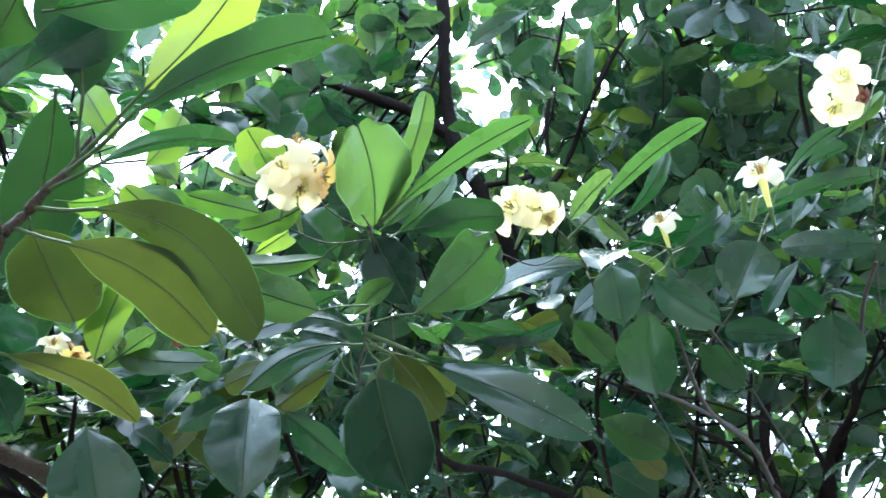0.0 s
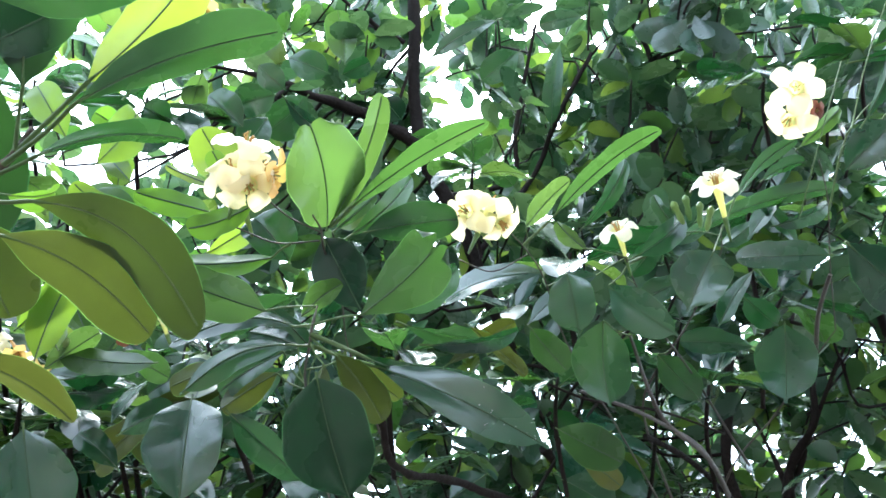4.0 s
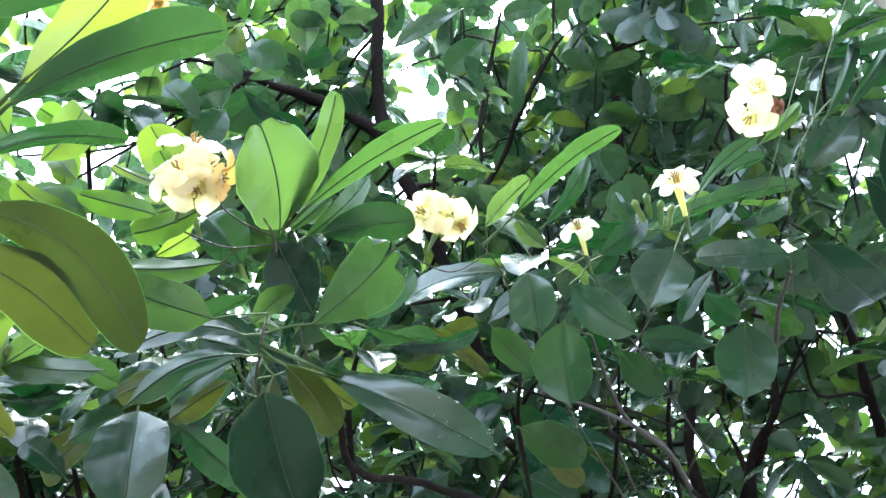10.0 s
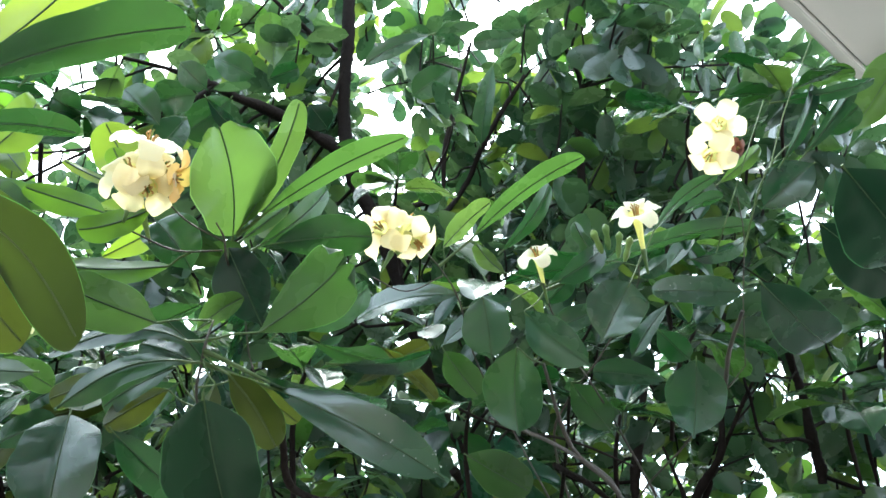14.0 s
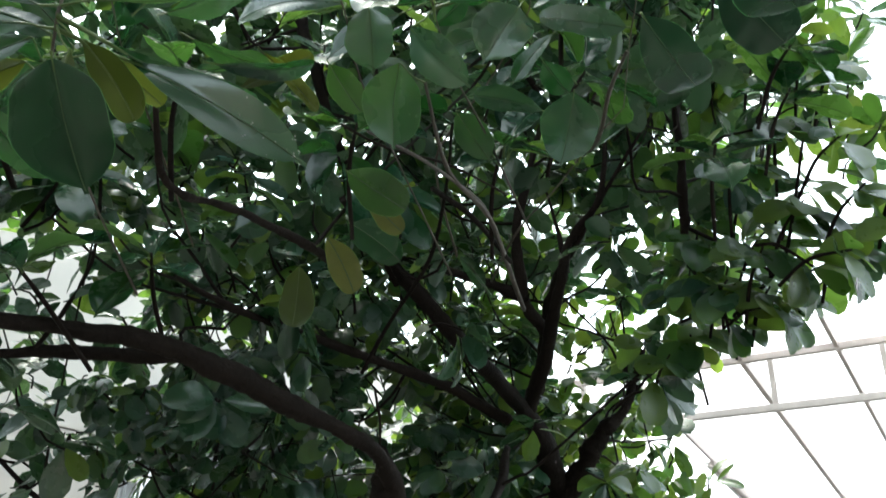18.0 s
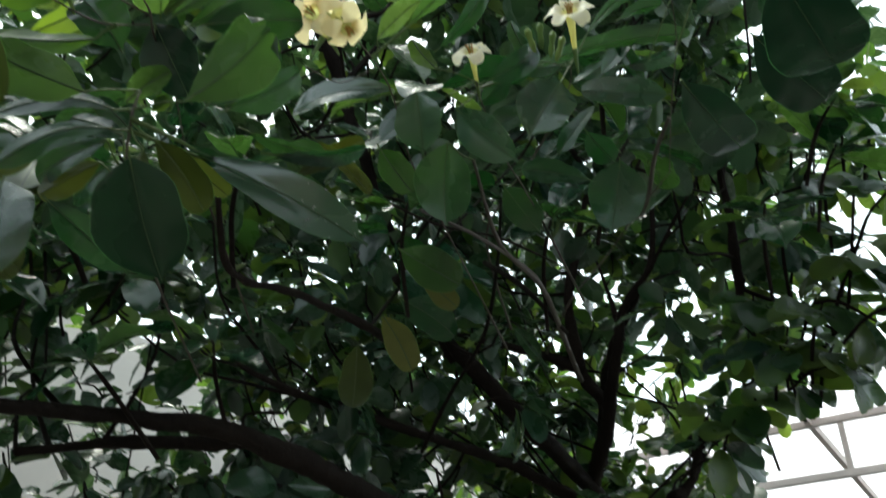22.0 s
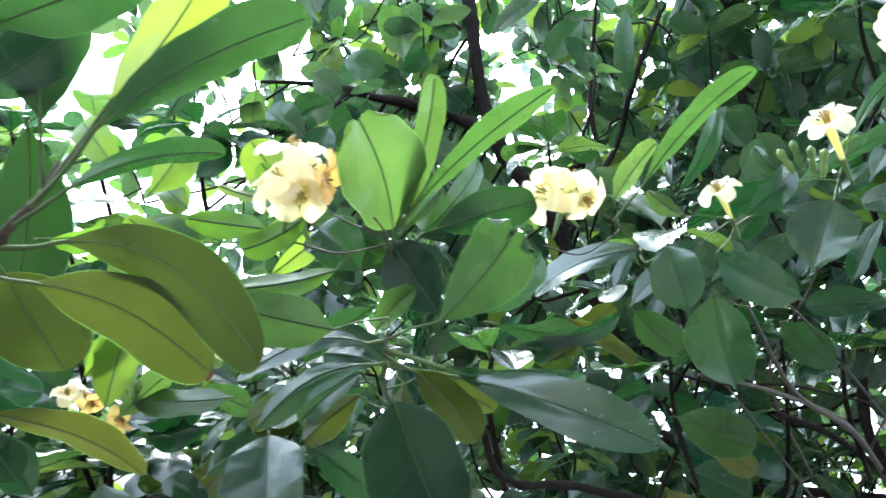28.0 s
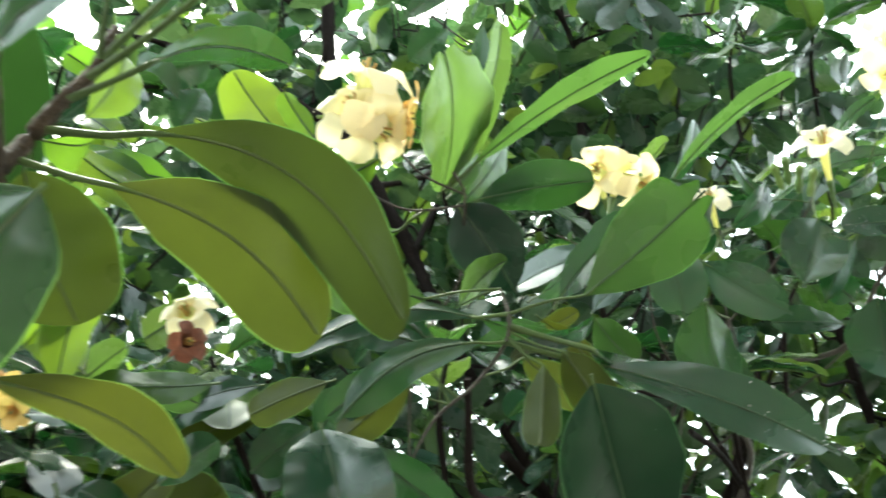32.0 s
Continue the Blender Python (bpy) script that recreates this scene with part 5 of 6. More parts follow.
leaf(tree, (-0.638, 0.129, 2.227), (-0.662, 0.096, 2.247), 0.018, (-0.09, -0.467, -0.88), "glossy", petiole=.06)
leaf(tree, (-0.809, -0.1, 2.391), (-0.893, -0.141, 2.387), 0.047, (0.198, -0.32, -0.926), "fresh", petiole=.06)
leaf(tree, (-0.795, -0.099, 2.4), (-0.867, -0.112, 2.41), 0.030, (-0.059, -0.333, -0.941), "bright", petiole=.06)
leaf(tree, (-0.474, -0.037, 1.997), (-0.55, -0.071, 1.996), 0.027, (-0.267, 0.571, 0.776), "mature", petiole=.1)
leaf(tree, (-0.429, -0.061, 2.079), (-0.504, -0.074, 2.083), 0.040, (-0.023, 0.411, 0.911), "mature", petiole=.1)
leaf(tree, (-0.423, -0.065, 2.101), (-0.43, 0.002, 2.096), 0.037, (-0.099, 0.061, 0.993), "mature", petiole=.1)

leaf(tree, (-0.536, -0.012, 2.01), (-0.513, -0.108, 2.062), 0.068, (0.939, 0.043, -0.341), "mature", widest=.6, petiole=.1)
leaf(tree, (-0.578, -0.016, 2.082), (-0.558, -0.069, 2.194), 0.064, (0.948, -0.181, -0.262), "fresh", petiole=.1)
leaf(tree, (-0.502, -0.018, 1.988), (-0.348, -0.002, 1.891), 0.018, (-0.455, -0.408, -0.791), "mature", petiole=.3)
leaf(tree, (-0.476, -0.003, 2.063), (-0.37, 0.071, 2.056), 0.045, (-0.04, -0.034, -0.999), "mature", petiole=.1)
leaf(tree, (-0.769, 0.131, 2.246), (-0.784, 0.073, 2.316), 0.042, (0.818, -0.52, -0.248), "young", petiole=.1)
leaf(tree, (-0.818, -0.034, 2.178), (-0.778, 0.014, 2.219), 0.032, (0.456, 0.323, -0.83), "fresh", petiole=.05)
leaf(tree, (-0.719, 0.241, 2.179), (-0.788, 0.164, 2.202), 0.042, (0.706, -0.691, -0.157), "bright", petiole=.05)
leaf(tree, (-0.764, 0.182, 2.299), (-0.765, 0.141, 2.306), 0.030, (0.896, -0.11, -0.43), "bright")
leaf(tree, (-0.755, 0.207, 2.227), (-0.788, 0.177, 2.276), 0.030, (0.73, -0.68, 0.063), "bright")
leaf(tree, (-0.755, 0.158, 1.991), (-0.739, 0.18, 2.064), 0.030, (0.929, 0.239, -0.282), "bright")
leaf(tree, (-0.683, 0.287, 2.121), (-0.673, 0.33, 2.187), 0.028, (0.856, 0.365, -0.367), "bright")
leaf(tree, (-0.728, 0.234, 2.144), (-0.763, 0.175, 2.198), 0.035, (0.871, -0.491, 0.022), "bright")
leaf(tree, (-0.741, 0.296, 2.1), (-0.814, 0.283, 2.09), 0.033, (0.217, -0.814, -0.539), "fresh")
leaf(tree, (-0.623, 0.076, 2.025), (-0.643, 0.123, 2.071), 0.033, (0.13, 0.716, -0.686), "bright", petiole=.2)
leaf(tree, (-0.761, 0.371, 2.054), (-0.834, 0.345, 2.059), 0.030, (0.337, -0.941, 0.042), "mature")
leaf(tree, (-0.803, 0.411, 2.059), (-0.859, 0.342, 2.02), 0.038, (0.781, -0.624, -0.024), "olive")
leaf(tree, (-0.812, 0.336, 1.999), (-0.9, 0.318, 1.957), 0.046, (0.354, -0.854, -0.382), "olive")
leaf(tree, (-0.843, 0.234, 2.01), (-0.851, 0.301, 2.061), 0.044, (0.328, 0.596, -0.733), "mature")
leaf(tree, (-0.847, 0.238, 1.999), (-0.858, 0.316, 2.04), 0.045, (0.168, 0.473, -0.865), "mature")
leaf(tree, (-0.746, 0.099, 1.921), (-0.756, 0.137, 1.889), 0.039, (0.805, -0.259, -0.534), "dark")
leaf(tree, (-0.615, 0.356, 2.111), (-0.626, 0.308, 2.156), 0.059, (0.85, -0.447, -0.278), "mature", petiole=.05)
leaf(tree, (-0.546, 0.373, 2.112), (-0.502, 0.423, 2.21), 0.026, (0.895, 0.082, -0.438), "mature", petiole=.1)
leaf(tree, (-0.536, 0.352, 2.103), (-0.515, 0.385, 2.165), 0.013, (0.954, -0.174, -0.243), "fresh", petiole=.1)
leaf(tree, (-0.75, 0.161, 2.217), (-0.731, 0.18, 2.309), 0.052, (0.916, 0.308, -0.258), "young")
leaf(tree, (-0.687, 0.27, 2.1), (-0.748, 0.202, 2.128), 0.049, (0.769, -0.563, 0.302), "mature")
leaf(tree, (-0.138, 0.837, 2.46), (-0.019, 0.906, 2.476), 0.021, (0.278, -0.272, -0.921), "mature", petiole=.1)
leaf(tree, (-0.109, 0.961, 2.485), (-0.053, 0.954, 2.497), 0.036, (0.144, -0.426, -0.893), "mature")
leaf(tree, (-0.16, 0.858, 2.366), (-0.078, 0.859, 2.475), 0.019, (0.737, -0.392, -0.551), "mature", petiole=.1)
leaf(tree, (-0.236, 0.837, 2.368), (-0.173, 0.867, 2.426), 0.019, (0.719, -0.33, -0.612), "fresh", petiole=.1)
leaf(tree, (-0.141, 0.887, 2.388), (-0.036, 0.92, 2.51), 0.021, (0.691, -0.577, -0.435), "mature", petiole=.1)
limb(tree, "twig", [((-1.095, 0.521, 2.995), 0.004), ((-1.038, 0.429, 2.778), 0.0034), ((-1.007, 0.354, 2.676), 0.003), ((-1.000, 0.291, 2.599), 0.0022)], BARK, sides=6)
leaf(tree, (-1.006, 0.419, 2.699), (-1.037, 0.345, 2.76), 0.071, (0.755, -0.577, -0.311), "mature")
leaf(tree, (-0.992, 0.522, 2.879), (-1.073, 0.48, 2.785), 0.088, (0.744, 0.053, -0.666), "mature")
leaf(tree, (-1, 0.455, 2.761), (-1.038, 0.435, 2.664), 0.063, (0.898, -0.338, -0.28), "mature")
leaf(tree, (-0.974, 0.447, 2.916), (-0.916, 0.516, 2.873), 0.062, (0.475, -0.722, -0.504), "mature")
leaf(tree, (-0.994, 0.35, 2.661), (-1.014, 0.31, 2.58), 0.060, (0.971, -0.178, -0.158), "mature")
leaf(tree, (-0.985, 0.306, 2.748), (-1.035, 0.324, 2.699), 0.046, (0.659, -0.167, -0.734), "fresh")
leaf(tree, (-0.998, 0.294, 2.6), (-1.002, 0.241, 2.607), 0.054, (0.81, -0.137, -0.571), "mature")
leaf(tree, (-0.984, 0.688, 3.014), (-0.983, 0.753, 2.984), 0.063, (0.679, -0.311, -0.665), "dark")
leaf(tree, (-0.995, 0.29, 2.605), (-1.014, 0.253, 2.521), 0.051, (0.979, -0.092, -0.179), "mature")
leaf(tree, (-1.012, 0.597, 3.031), (-0.958, 0.632, 3.055), 0.049, (0.404, -0.007, -0.915), "mature")
limb(tree, "shoot", [((-0.164, 0.832, 2.348), 0.0010), ((-0.12, 0.835, 2.438), 0.0008), ((-0.059, 0.837, 2.536), 0.0006)], STALK)
limb(tree, "shoot", [((-0.234, 0.874, 2.283), 0.0013), ((-0.172, 0.834, 2.344), 0.0012), ((-0.123, 0.878, 2.423), 0.0008), ((-0.084, 0.938, 2.483), 0.0006)], STALK)
limb(tree, "shoot", [((-0.274, 0.884, 2.303), 0.0010), ((-0.208, 0.845, 2.367), 0.0008), ((-0.149, 0.864, 2.501), 0.0006)], STALK)


# ---- flowers ----
def flower(parent, at, face, size, state="fresh", stalk=(0, 0, -1)):
    """A trumpet-shaped flower with five broad petals bent back, anthers on threads, a style and a green calyx."""
    o, face = Vector(at), Vector(face).normalized()
    a = face.orthogonal().normalized()
    b = face.cross(a)
    label = {"white": "newly opened creamy white flower", "fresh": "cream-yellow five-petalled flower", "faded": "fading amber-yellow flower", "withered": "withered brown flower"}[state]
    mat = {"white": WHITE_PETAL, "fresh": PETAL, "faded": FADED, "withered": BROWN}[state]
    long = size * 0.85
    back = (-face * 0.9 + Vector(stalk).normalized() * 0.35).normalized()
    deep = -face * long * 0.36
    tv, tf = tube_data([(tuple(-face * size * 0.05), size * 0.185), (tuple(-face * size * 0.14), size * 0.145), (tuple(deep), size * 0.10), (tuple(deep + back * long * 0.4), size * 0.068), (tuple(deep + back * long * 0.75), size * 0.05)], 14, 3)
    head = mesh_ob("flower", tv, tf[:-2], THROAT if state in ("white", "fresh") else mat, parent, label)
    head.location = o
    turn = leaf_rng.uniform(0, 6.28)
    for k in range(5):
        ang = turn + k * 1.2566 + leaf_rng.uniform(-0.12, 0.12)
        out = a * math.cos(ang) + b * math.sin(ang)
        base = out * size * 0.13 - face * size * 0.13
        rise = leaf_rng.uniform(0.0, 0.35) if state in ("white", "fresh") else leaf_rng.uniform(0.5, 1.0)
        long_petal = size * leaf_rng.uniform(0.42, 0.52)
        tip = base + (out + face * rise).normalized() * long_petal
        v, f, _, _ = blade(base, tip, size * leaf_rng.uniform(0.40, 0.47), face * 1.0 - out * 0.2, leaf_rng.uniform(0.16, 0.3), 0.6, 0.0, leaf_rng.uniform(0.1, 0.5), rows=12, wave=0.12, point=0.28, twist=leaf_rng.uniform(-0.4, 0.4), curl=leaf_rng.uniform(0.15, 0.5), rim=True)
        mesh_ob("petal", v, f, mat, head, spots=blade_map(12, True))
    for k in range(5):
        ang = turn + 0.63 + k * 1.2566
        out = a * math.cos(ang) + b * math.sin(ang)
        end = face * size * leaf_rng.uniform(0.05, 0.15) + out * size * 0.09
        tv, tf = tube_data([(tuple(out * size * 0.05 - face * size * 0.12), size * 0.005), (tuple(end * 0.7), size * 0.005), (tuple(end), size * 0.011), (tuple(end + (face + a * 0.4) * size * 0.05), size * 0.009)], 5, 2)
        mesh_ob("stamen", tv, tf, STAMEN, head)
    tv, tf = tube_data([(tuple(-face * size * 0.1), size * 0.008), (tuple(face * size * 0.14), size * 0.008), (tuple(face * size * 0.19), size * 0.018)], 5, 2)
    mesh_ob("style", tv, tf, CALYX, head)
    c = deep + back * long * 0.7
    tv, tf = tube_data([(tuple(c), size * 0.05), (tuple(c + back * size * 0.05), size * 0.075), (tuple(c + back * size * 0.15), size * 0.06), (tuple(c + back * size * 0.6), size * 0.025)], 8, 3)
    mesh_ob("calyx", tv, tf, CALYX, head)
    return head


def bud(parent, at, way, long):
    o, way = Vector(at), Vector(way).normalized()
    tv, tf = tube_data([((0, 0, 0), long * 0.06), (tuple(way * long * 0.3), long * 0.13), (tuple(way * long * 0.55), long * 0.10), (tuple(way * long * 0.85), long * 0.15), (tuple(way * long), long * 0.03)], 8, 3)
    ob = mesh_ob("flower_bud", tv, tf, CALYX, parent, "green closed flower bud")
    ob.location = o
    return ob


flower(tree, (-0.503, 0.228, 2.116), (0.60, -0.28, 0.68), 0.05, "white")
flower(tree, (-0.516, 0.224, 2.086), (0.55, -0.78, 0.05), 0.048, "fresh")
flower(tree, (-0.507, 0.242, 2.069), (0.55, 0.05, -0.83), 0.047, "fresh")
flower(tree, (-0.499, 0.258, 2.090), (0.62, 0.74, -0.2), 0.04, "faded")
flower(tree, (-0.446, 0.449, 2.139), (0.30, -0.85, -0.35), 0.045, "fresh")
flower(tree, (-0.428, 0.473, 2.154), (0.55, 0.1, 0.72), 0.042, "fresh")
flower(tree, (-0.422, 0.48, 2.124), (0.45, 0.25, -0.80), 0.041, "fresh")
flower(tree, (-0.286, 0.691, 2.244), (0.36, -0.83, 0.36), 0.051, "white")
flower(tree, (-0.407, 0.664, 2.23), (0.35, -0.85, 0.4), 0.042, "white")
flower(tree, (-0.177, 0.72, 2.339), (0.288, -0.738, -0.61), 0.050, "fresh")
flower(tree, (-0.199, 0.723, 2.301), (-0.196, -0.478, -0.856), 0.047, "fresh")
flower(tree, (-0.174, 0.749, 2.32), (0.703, -0.078, -0.707), 0.021, "withered")
flower(tree, (-0.694, 0.241, 2.003), (0.952, -0.082, -0.294), 0.025, "withered")
flower(tree, (-0.754, 0.28, 2.084), (0.556, -0.82, 0.136), 0.038, "fresh")
flower(tree, (-0.82, 0.157, 2.011), (0.827, -0.498, 0.261), 0.025, "fresh")
flower(tree, (-0.811, 0.18, 2.002), (0.268, 0.407, -0.873), 0.023, "faded")
flower(tree, (-0.808, 0.229, 2.654), (0.207, -0.296, -0.933), 0.043, "faded")
flower(tree, (-0.891, 0.224, 2.035), (0.378, -0.431, -0.82), 0.027, "faded")
flower(tree, (-0.731, -0.056, 2.323), (-0.17, 0.30, -0.94), 0.05, "faded")
flower(tree, (-0.511, 0.249, 2.104), (0.992, -0.085, 0.097), 0.043, "fresh")
bud(tree, (-0.337, 0.712, 2.228), (0.384, -0.769, 0.625), 0.031)
bud(tree, (-0.333, 0.725, 2.222), (0.516, -0.619, 0.634), 0.031)
bud(tree, (-0.326, 0.725, 2.212), (0.647, -0.468, 0.642), 0.030)
bud(tree, (-0.344, 0.708, 2.224), (0.16, -0.83, 0.464), 0.031)
bud(tree, (-0.792, 0.208, 1.998), (0.582, -0.543, 0.638), 0.027)
bud(tree, (-0.787, 0.214, 1.999), (0.844, -0.242, 0.654), 0.027)
bud(tree, (-0.762, 0.045, 2.084), (0.579, -0.628, 0.592), 0.022)
bud(tree, (-0.839, 0.165, 2.206), (0.265, -0.515, 0.323), 0.031)
bud(tree, (-0.851, 0.154, 2.203), (0.226, -0.755, 0.468), 0.031)
bud(tree, (-0.365, 1.232, 3.29), (0.525, -0.635, 0.601), 0.062)

# ---- the crown: rosettes of leaves on twigs, joined but for the nearest ----
def rosette(rng, at, way, count, size, hang=0.0):
    """Places of the leaves round a twig's end: base, tip, width, face."""
    way = Vector(way).normalized()
    a = way.orthogonal().normalized()
    b = way.cross(a)
    turn = rng.uniform(0, 6.28)
    for k in range(count):
        ang = turn + k * 2.4 + rng.uniform(-0.3, 0.3)
        out = a * math.cos(ang) + b * math.sin(ang)
        lift = rng.uniform(-0.25, 0.75)
        axis = (out + way * lift + Vector((0, 0, -0.25 - 0.6 * hang))).normalized()
        long = size * rng.uniform(0.75, 1.2)
        base = Vector(at) - way * rng.uniform(0, 0.03) + out * 0.004
        face = way + Vector((0, 0, 0.8)) + Vector(rng.uniform(-0.45, 0.45, 3)) + Vector((0.9, -1.3, 0)) * hang + hang * Vector(rng.uniform(-0.6, 0.6, 3))     # hanging leaves turn to the open side
        yield base, base + axis * long, long * (rng.uniform(0.42, 0.58) + 0.08 * hang), face


def leafy_tip(at, way, count, size=0.13, hang=0.0):
    """A leafy twig's end whose leaves are parts of the tree."""
    for base, tip, width, face in rosette(tip_rng, at, way, count, size * (1 - 0.15 * hang) * (0.75 if hang and at[1] < 1.6 else 1), hang):
        if hang:                                # farther tips go into the joined crown
            v, f, _, _ = blade(base, tip, width, face, 0.05, tip_rng.uniform(0.54, 0.64), 0.1, 0.35, rows=7, wave=0.06)
            # More light fresh leaves on hanging tips: their daylight is put into colour.
            fresh.extend([1 if tip_rng.random() < 0.75 else 0] * len(f))
            faces.extend(tuple(i + len(verts) for i in q) for q in f)
            verts.extend(tuple(q) for q in v)
            continue
        leaf(tree, base, tip, width, face, "fresh" if tip_rng.random() < 0.35 + 0.4 * hang else "mature", petiole=0.1, widest=tip_rng.uniform(0.54, 0.64))
    start = Vector(at) - Vector(way) * 0.15 + Vector((0, 0.03, -0.03))
    limb(tree, "twig", [(tuple(start), 0.004), (tuple(Vector(at) - Vector(way) * 0.08), 0.004), (at, 0.0025)], BARK, sides=6)


tip_rng = np.random.default_rng(21)
verts, faces, fresh = [], [], []
leafy_tip((-1.088, 0.072, 2.157), (0.584, -0.403, 0.704), 7)
leafy_tip((-1.019, 0.16, 2.23), (0.583, -0.395, 0.71), 7)
leafy_tip((-0.991, 0.292, 2.096), (0.584, -0.399, 0.707), 6)
leafy_tip((-1.21, -0.034, 2.341), (0.435, -0.568, 0.698), 6)
leafy_tip((-1.021, 0.245, 2.064), (0.511, -0.375, 0.774), 6)
leafy_tip((-1.055, 0.391, 2.069), (0.351, -0.609, 0.712), 6)
leafy_tip((-1.125, 0.222, 2.443), (0.49, -0.453, 0.745), 7)
leafy_tip((-1.033, 0.247, 2.666), (0.63, -0.281, 0.724), 7)
leafy_tip((-0.873, 0.398, 2.154), (0.292, -0.653, 0.699), 6)
leafy_tip((-0.699, 0.895, 2.253), (0.502, -0.455, 0.735), 7)
leafy_tip((-0.547, 1.078, 2.256), (0.502, -0.455, 0.735), 7)
leafy_tip((-0.406, 1.101, 2.369), (0.68, -0.195, 0.707), 7)
leafy_tip((-0.323, 1.124, 2.897), (0.499, -0.454, 0.738), 7)
leafy_tip((-0.703, 0.585, 2.171), (0.603, -0.312, 0.735), 6)
leafy_tip((-0.784, 0.786, 2.724), (0.495, -0.454, 0.741), 7)
leafy_tip((-0.575, 0.79, 2.369), (0.495, -0.454, 0.741), 6)
leafy_tip((-0.372, 0.994, 2.482), (0.49, -0.453, 0.745), 6)
leafy_tip((-0.312, 1.492, 2.414), (0.334, -0.512, 0.791), 7)
leafy_tip((-0.179, 1.613, 2.573), (0.587, -0.293, 0.755), 7)
leafy_tip((-1.108, 0.646, 2.01), (-0.134, -0.755, 0.641), 6)
leafy_tip((-1.103, 0.861, 2.113), (0.354, -0.53, 0.771), 6)
leafy_tip((-0.136, 1.473, 2.583), (0.701, -0.261, 0.664), 7)
leafy_tip((-0.176, 1.31, 3.003), (0.565, -0.41, 0.716), 7)
leafy_tip((-1.193, 0.271, 2.11), (0.336, -0.627, 0.703), 7)
leafy_tip((-1.199, 0.381, 2.099), (0.336, -0.627, 0.703), 7)
leafy_tip((-1.062, 0.404, 2.13), (0.502, -0.455, 0.735), 7)
leafy_tip((-1.138, 0.211, 2.127), (0.336, -0.627, 0.703), 6)
leafy_tip((-1.173, 0.32, 2.169), (0.56, -0.377, 0.738), 7)
leafy_tip((-1.258, 0.243, 2.07), (0.179, -0.753, 0.633), 6)
leafy_tip((-1.268, 0.064, 2.665), (0.584, -0.399, 0.707), 7)
leafy_tip((-1.265, 0.098, 2.79), (0.584, -0.399, 0.707), 7)
leafy_tip((-1.21, -0.086, 2.519), (0.407, -0.598, 0.69), 7)
leafy_tip((-1.199, -0.018, 2.63), (0.468, -0.538, 0.701), 7)
leafy_tip((-1.265, -0.015, 2.5), (0.441, -0.57, 0.693), 7)
leafy_tip((-1.345, -0.146, 2.735), (0.407, -0.598, 0.69), 7)
leafy_tip((-1.094, 0.041, 2.389), (0.635, -0.323, 0.702), 7)
leafy_tip((-0.327, 2.038, 2.493), (0.781, -0.185, 0.596), 8, hang=1.0)
leafy_tip((-0.459, 2.074, 2.42), (0.403, -0.539, 0.74), 8, hang=1.0)
leafy_tip((-0.344, 2.039, 2.298), (0.85, -0.032, 0.526), 8, hang=1.0)
leafy_tip((-0.505, 2.018, 2.531), (0.261, -0.618, 0.742), 8, hang=1.0)
leafy_tip((-0.387, 2.046, 2.607), (0.507, -0.428, 0.749), 8, hang=1.0)
leafy_tip((-0.216, 1.936, 2.534), (0.686, -0.22, 0.693), 8, hang=1.0)
leafy_tip((-0.633, 2.161, 2.428), (0.099, -0.722, 0.685), 8, hang=1.0)
leafy_tip((-0.515, 2.079, 2.274), (0.781, -0.185, 0.596), 8, hang=1.0)
leafy_tip((-0.102, 1.819, 2.758), (0.571, -0.281, 0.771), 8, hang=1.0)
leafy_tip((-0.241, 1.801, 2.641), (0.311, -0.488, 0.816), 8, hang=1.0)
leafy_tip((-0.115, 1.808, 2.556), (0.807, -0.026, 0.59), 8, hang=1.0)
leafy_tip((-0.341, 1.742, 2.52), (0.311, -0.488, 0.816), 8, hang=1.0)
leafy_tip((-0.221, 1.821, 2.425), (0.698, -0.204, 0.687), 8, hang=1.0)
leafy_tip((-0.138, 1.723, 2.244), (0.935, 0.318, 0.16), 8, hang=1.0)
leafy_tip((-0.316, 1.815, 2.336), (0.526, -0.344, 0.778), 8, hang=1.0)
leafy_tip((-0.441, 1.892, 2.298), (0.085, -0.661, 0.746), 8, hang=1.0)
leafy_tip((-0.298, 1.905, 2.221), (0.95, 0.311, 0.018), 8, hang=1.0)
leafy_tip((-0.551, 2.001, 2.229), (0.085, -0.661, 0.746), 7, hang=1.0)
leafy_tip((-0.42, 1.958, 2.221), (0.896, 0.263, -0.356), 7, hang=1.0)
leafy_tip((-0.629, 2.027, 2.108), (0.996, 0.092, 0), 7, hang=1.0)
leafy_tip((-0.222, 1.795, 2.255), (0.691, 0.376, -0.618), 7, hang=1.0)
leafy_tip((-0.094, 1.781, 2.41), (0.764, -0.073, 0.641), 7, hang=1.0)
leafy_tip((-0.481, 1.906, 2.443), (0.318, -0.495, 0.808), 7, hang=1.0)
leafy_tip((-0.182, 1.949, 2.896), (0.395, -0.426, 0.814), 7, hang=1.0)
leafy_tip((-0.299, 1.896, 2.854), (0.395, -0.426, 0.814), 7, hang=1.0)
leafy_tip((-0.092, 1.91, 2.381), (0.45, -0.1, 0.6), 8, hang=1.0)
leafy_tip((-0.174, 1.916, 2.353), (0.45, -0.1, 0.6), 8, hang=1.0)
leafy_tip((-0.336, 1.922, 2.282), (0.45, -0.1, 0.6), 8, hang=1.0)
leafy_tip((-0.432, 1.938, 2.325), (0.45, -0.1, 0.6), 8, hang=1.0)
leafy_tip((-0.039, 1.881, 2.442), (0.45, -0.1, 0.6), 8, hang=1.0)
leafy_tip((-0.59, 1.954, 2.171), (0.45, -0.1, 0.6), 8, hang=1.0)
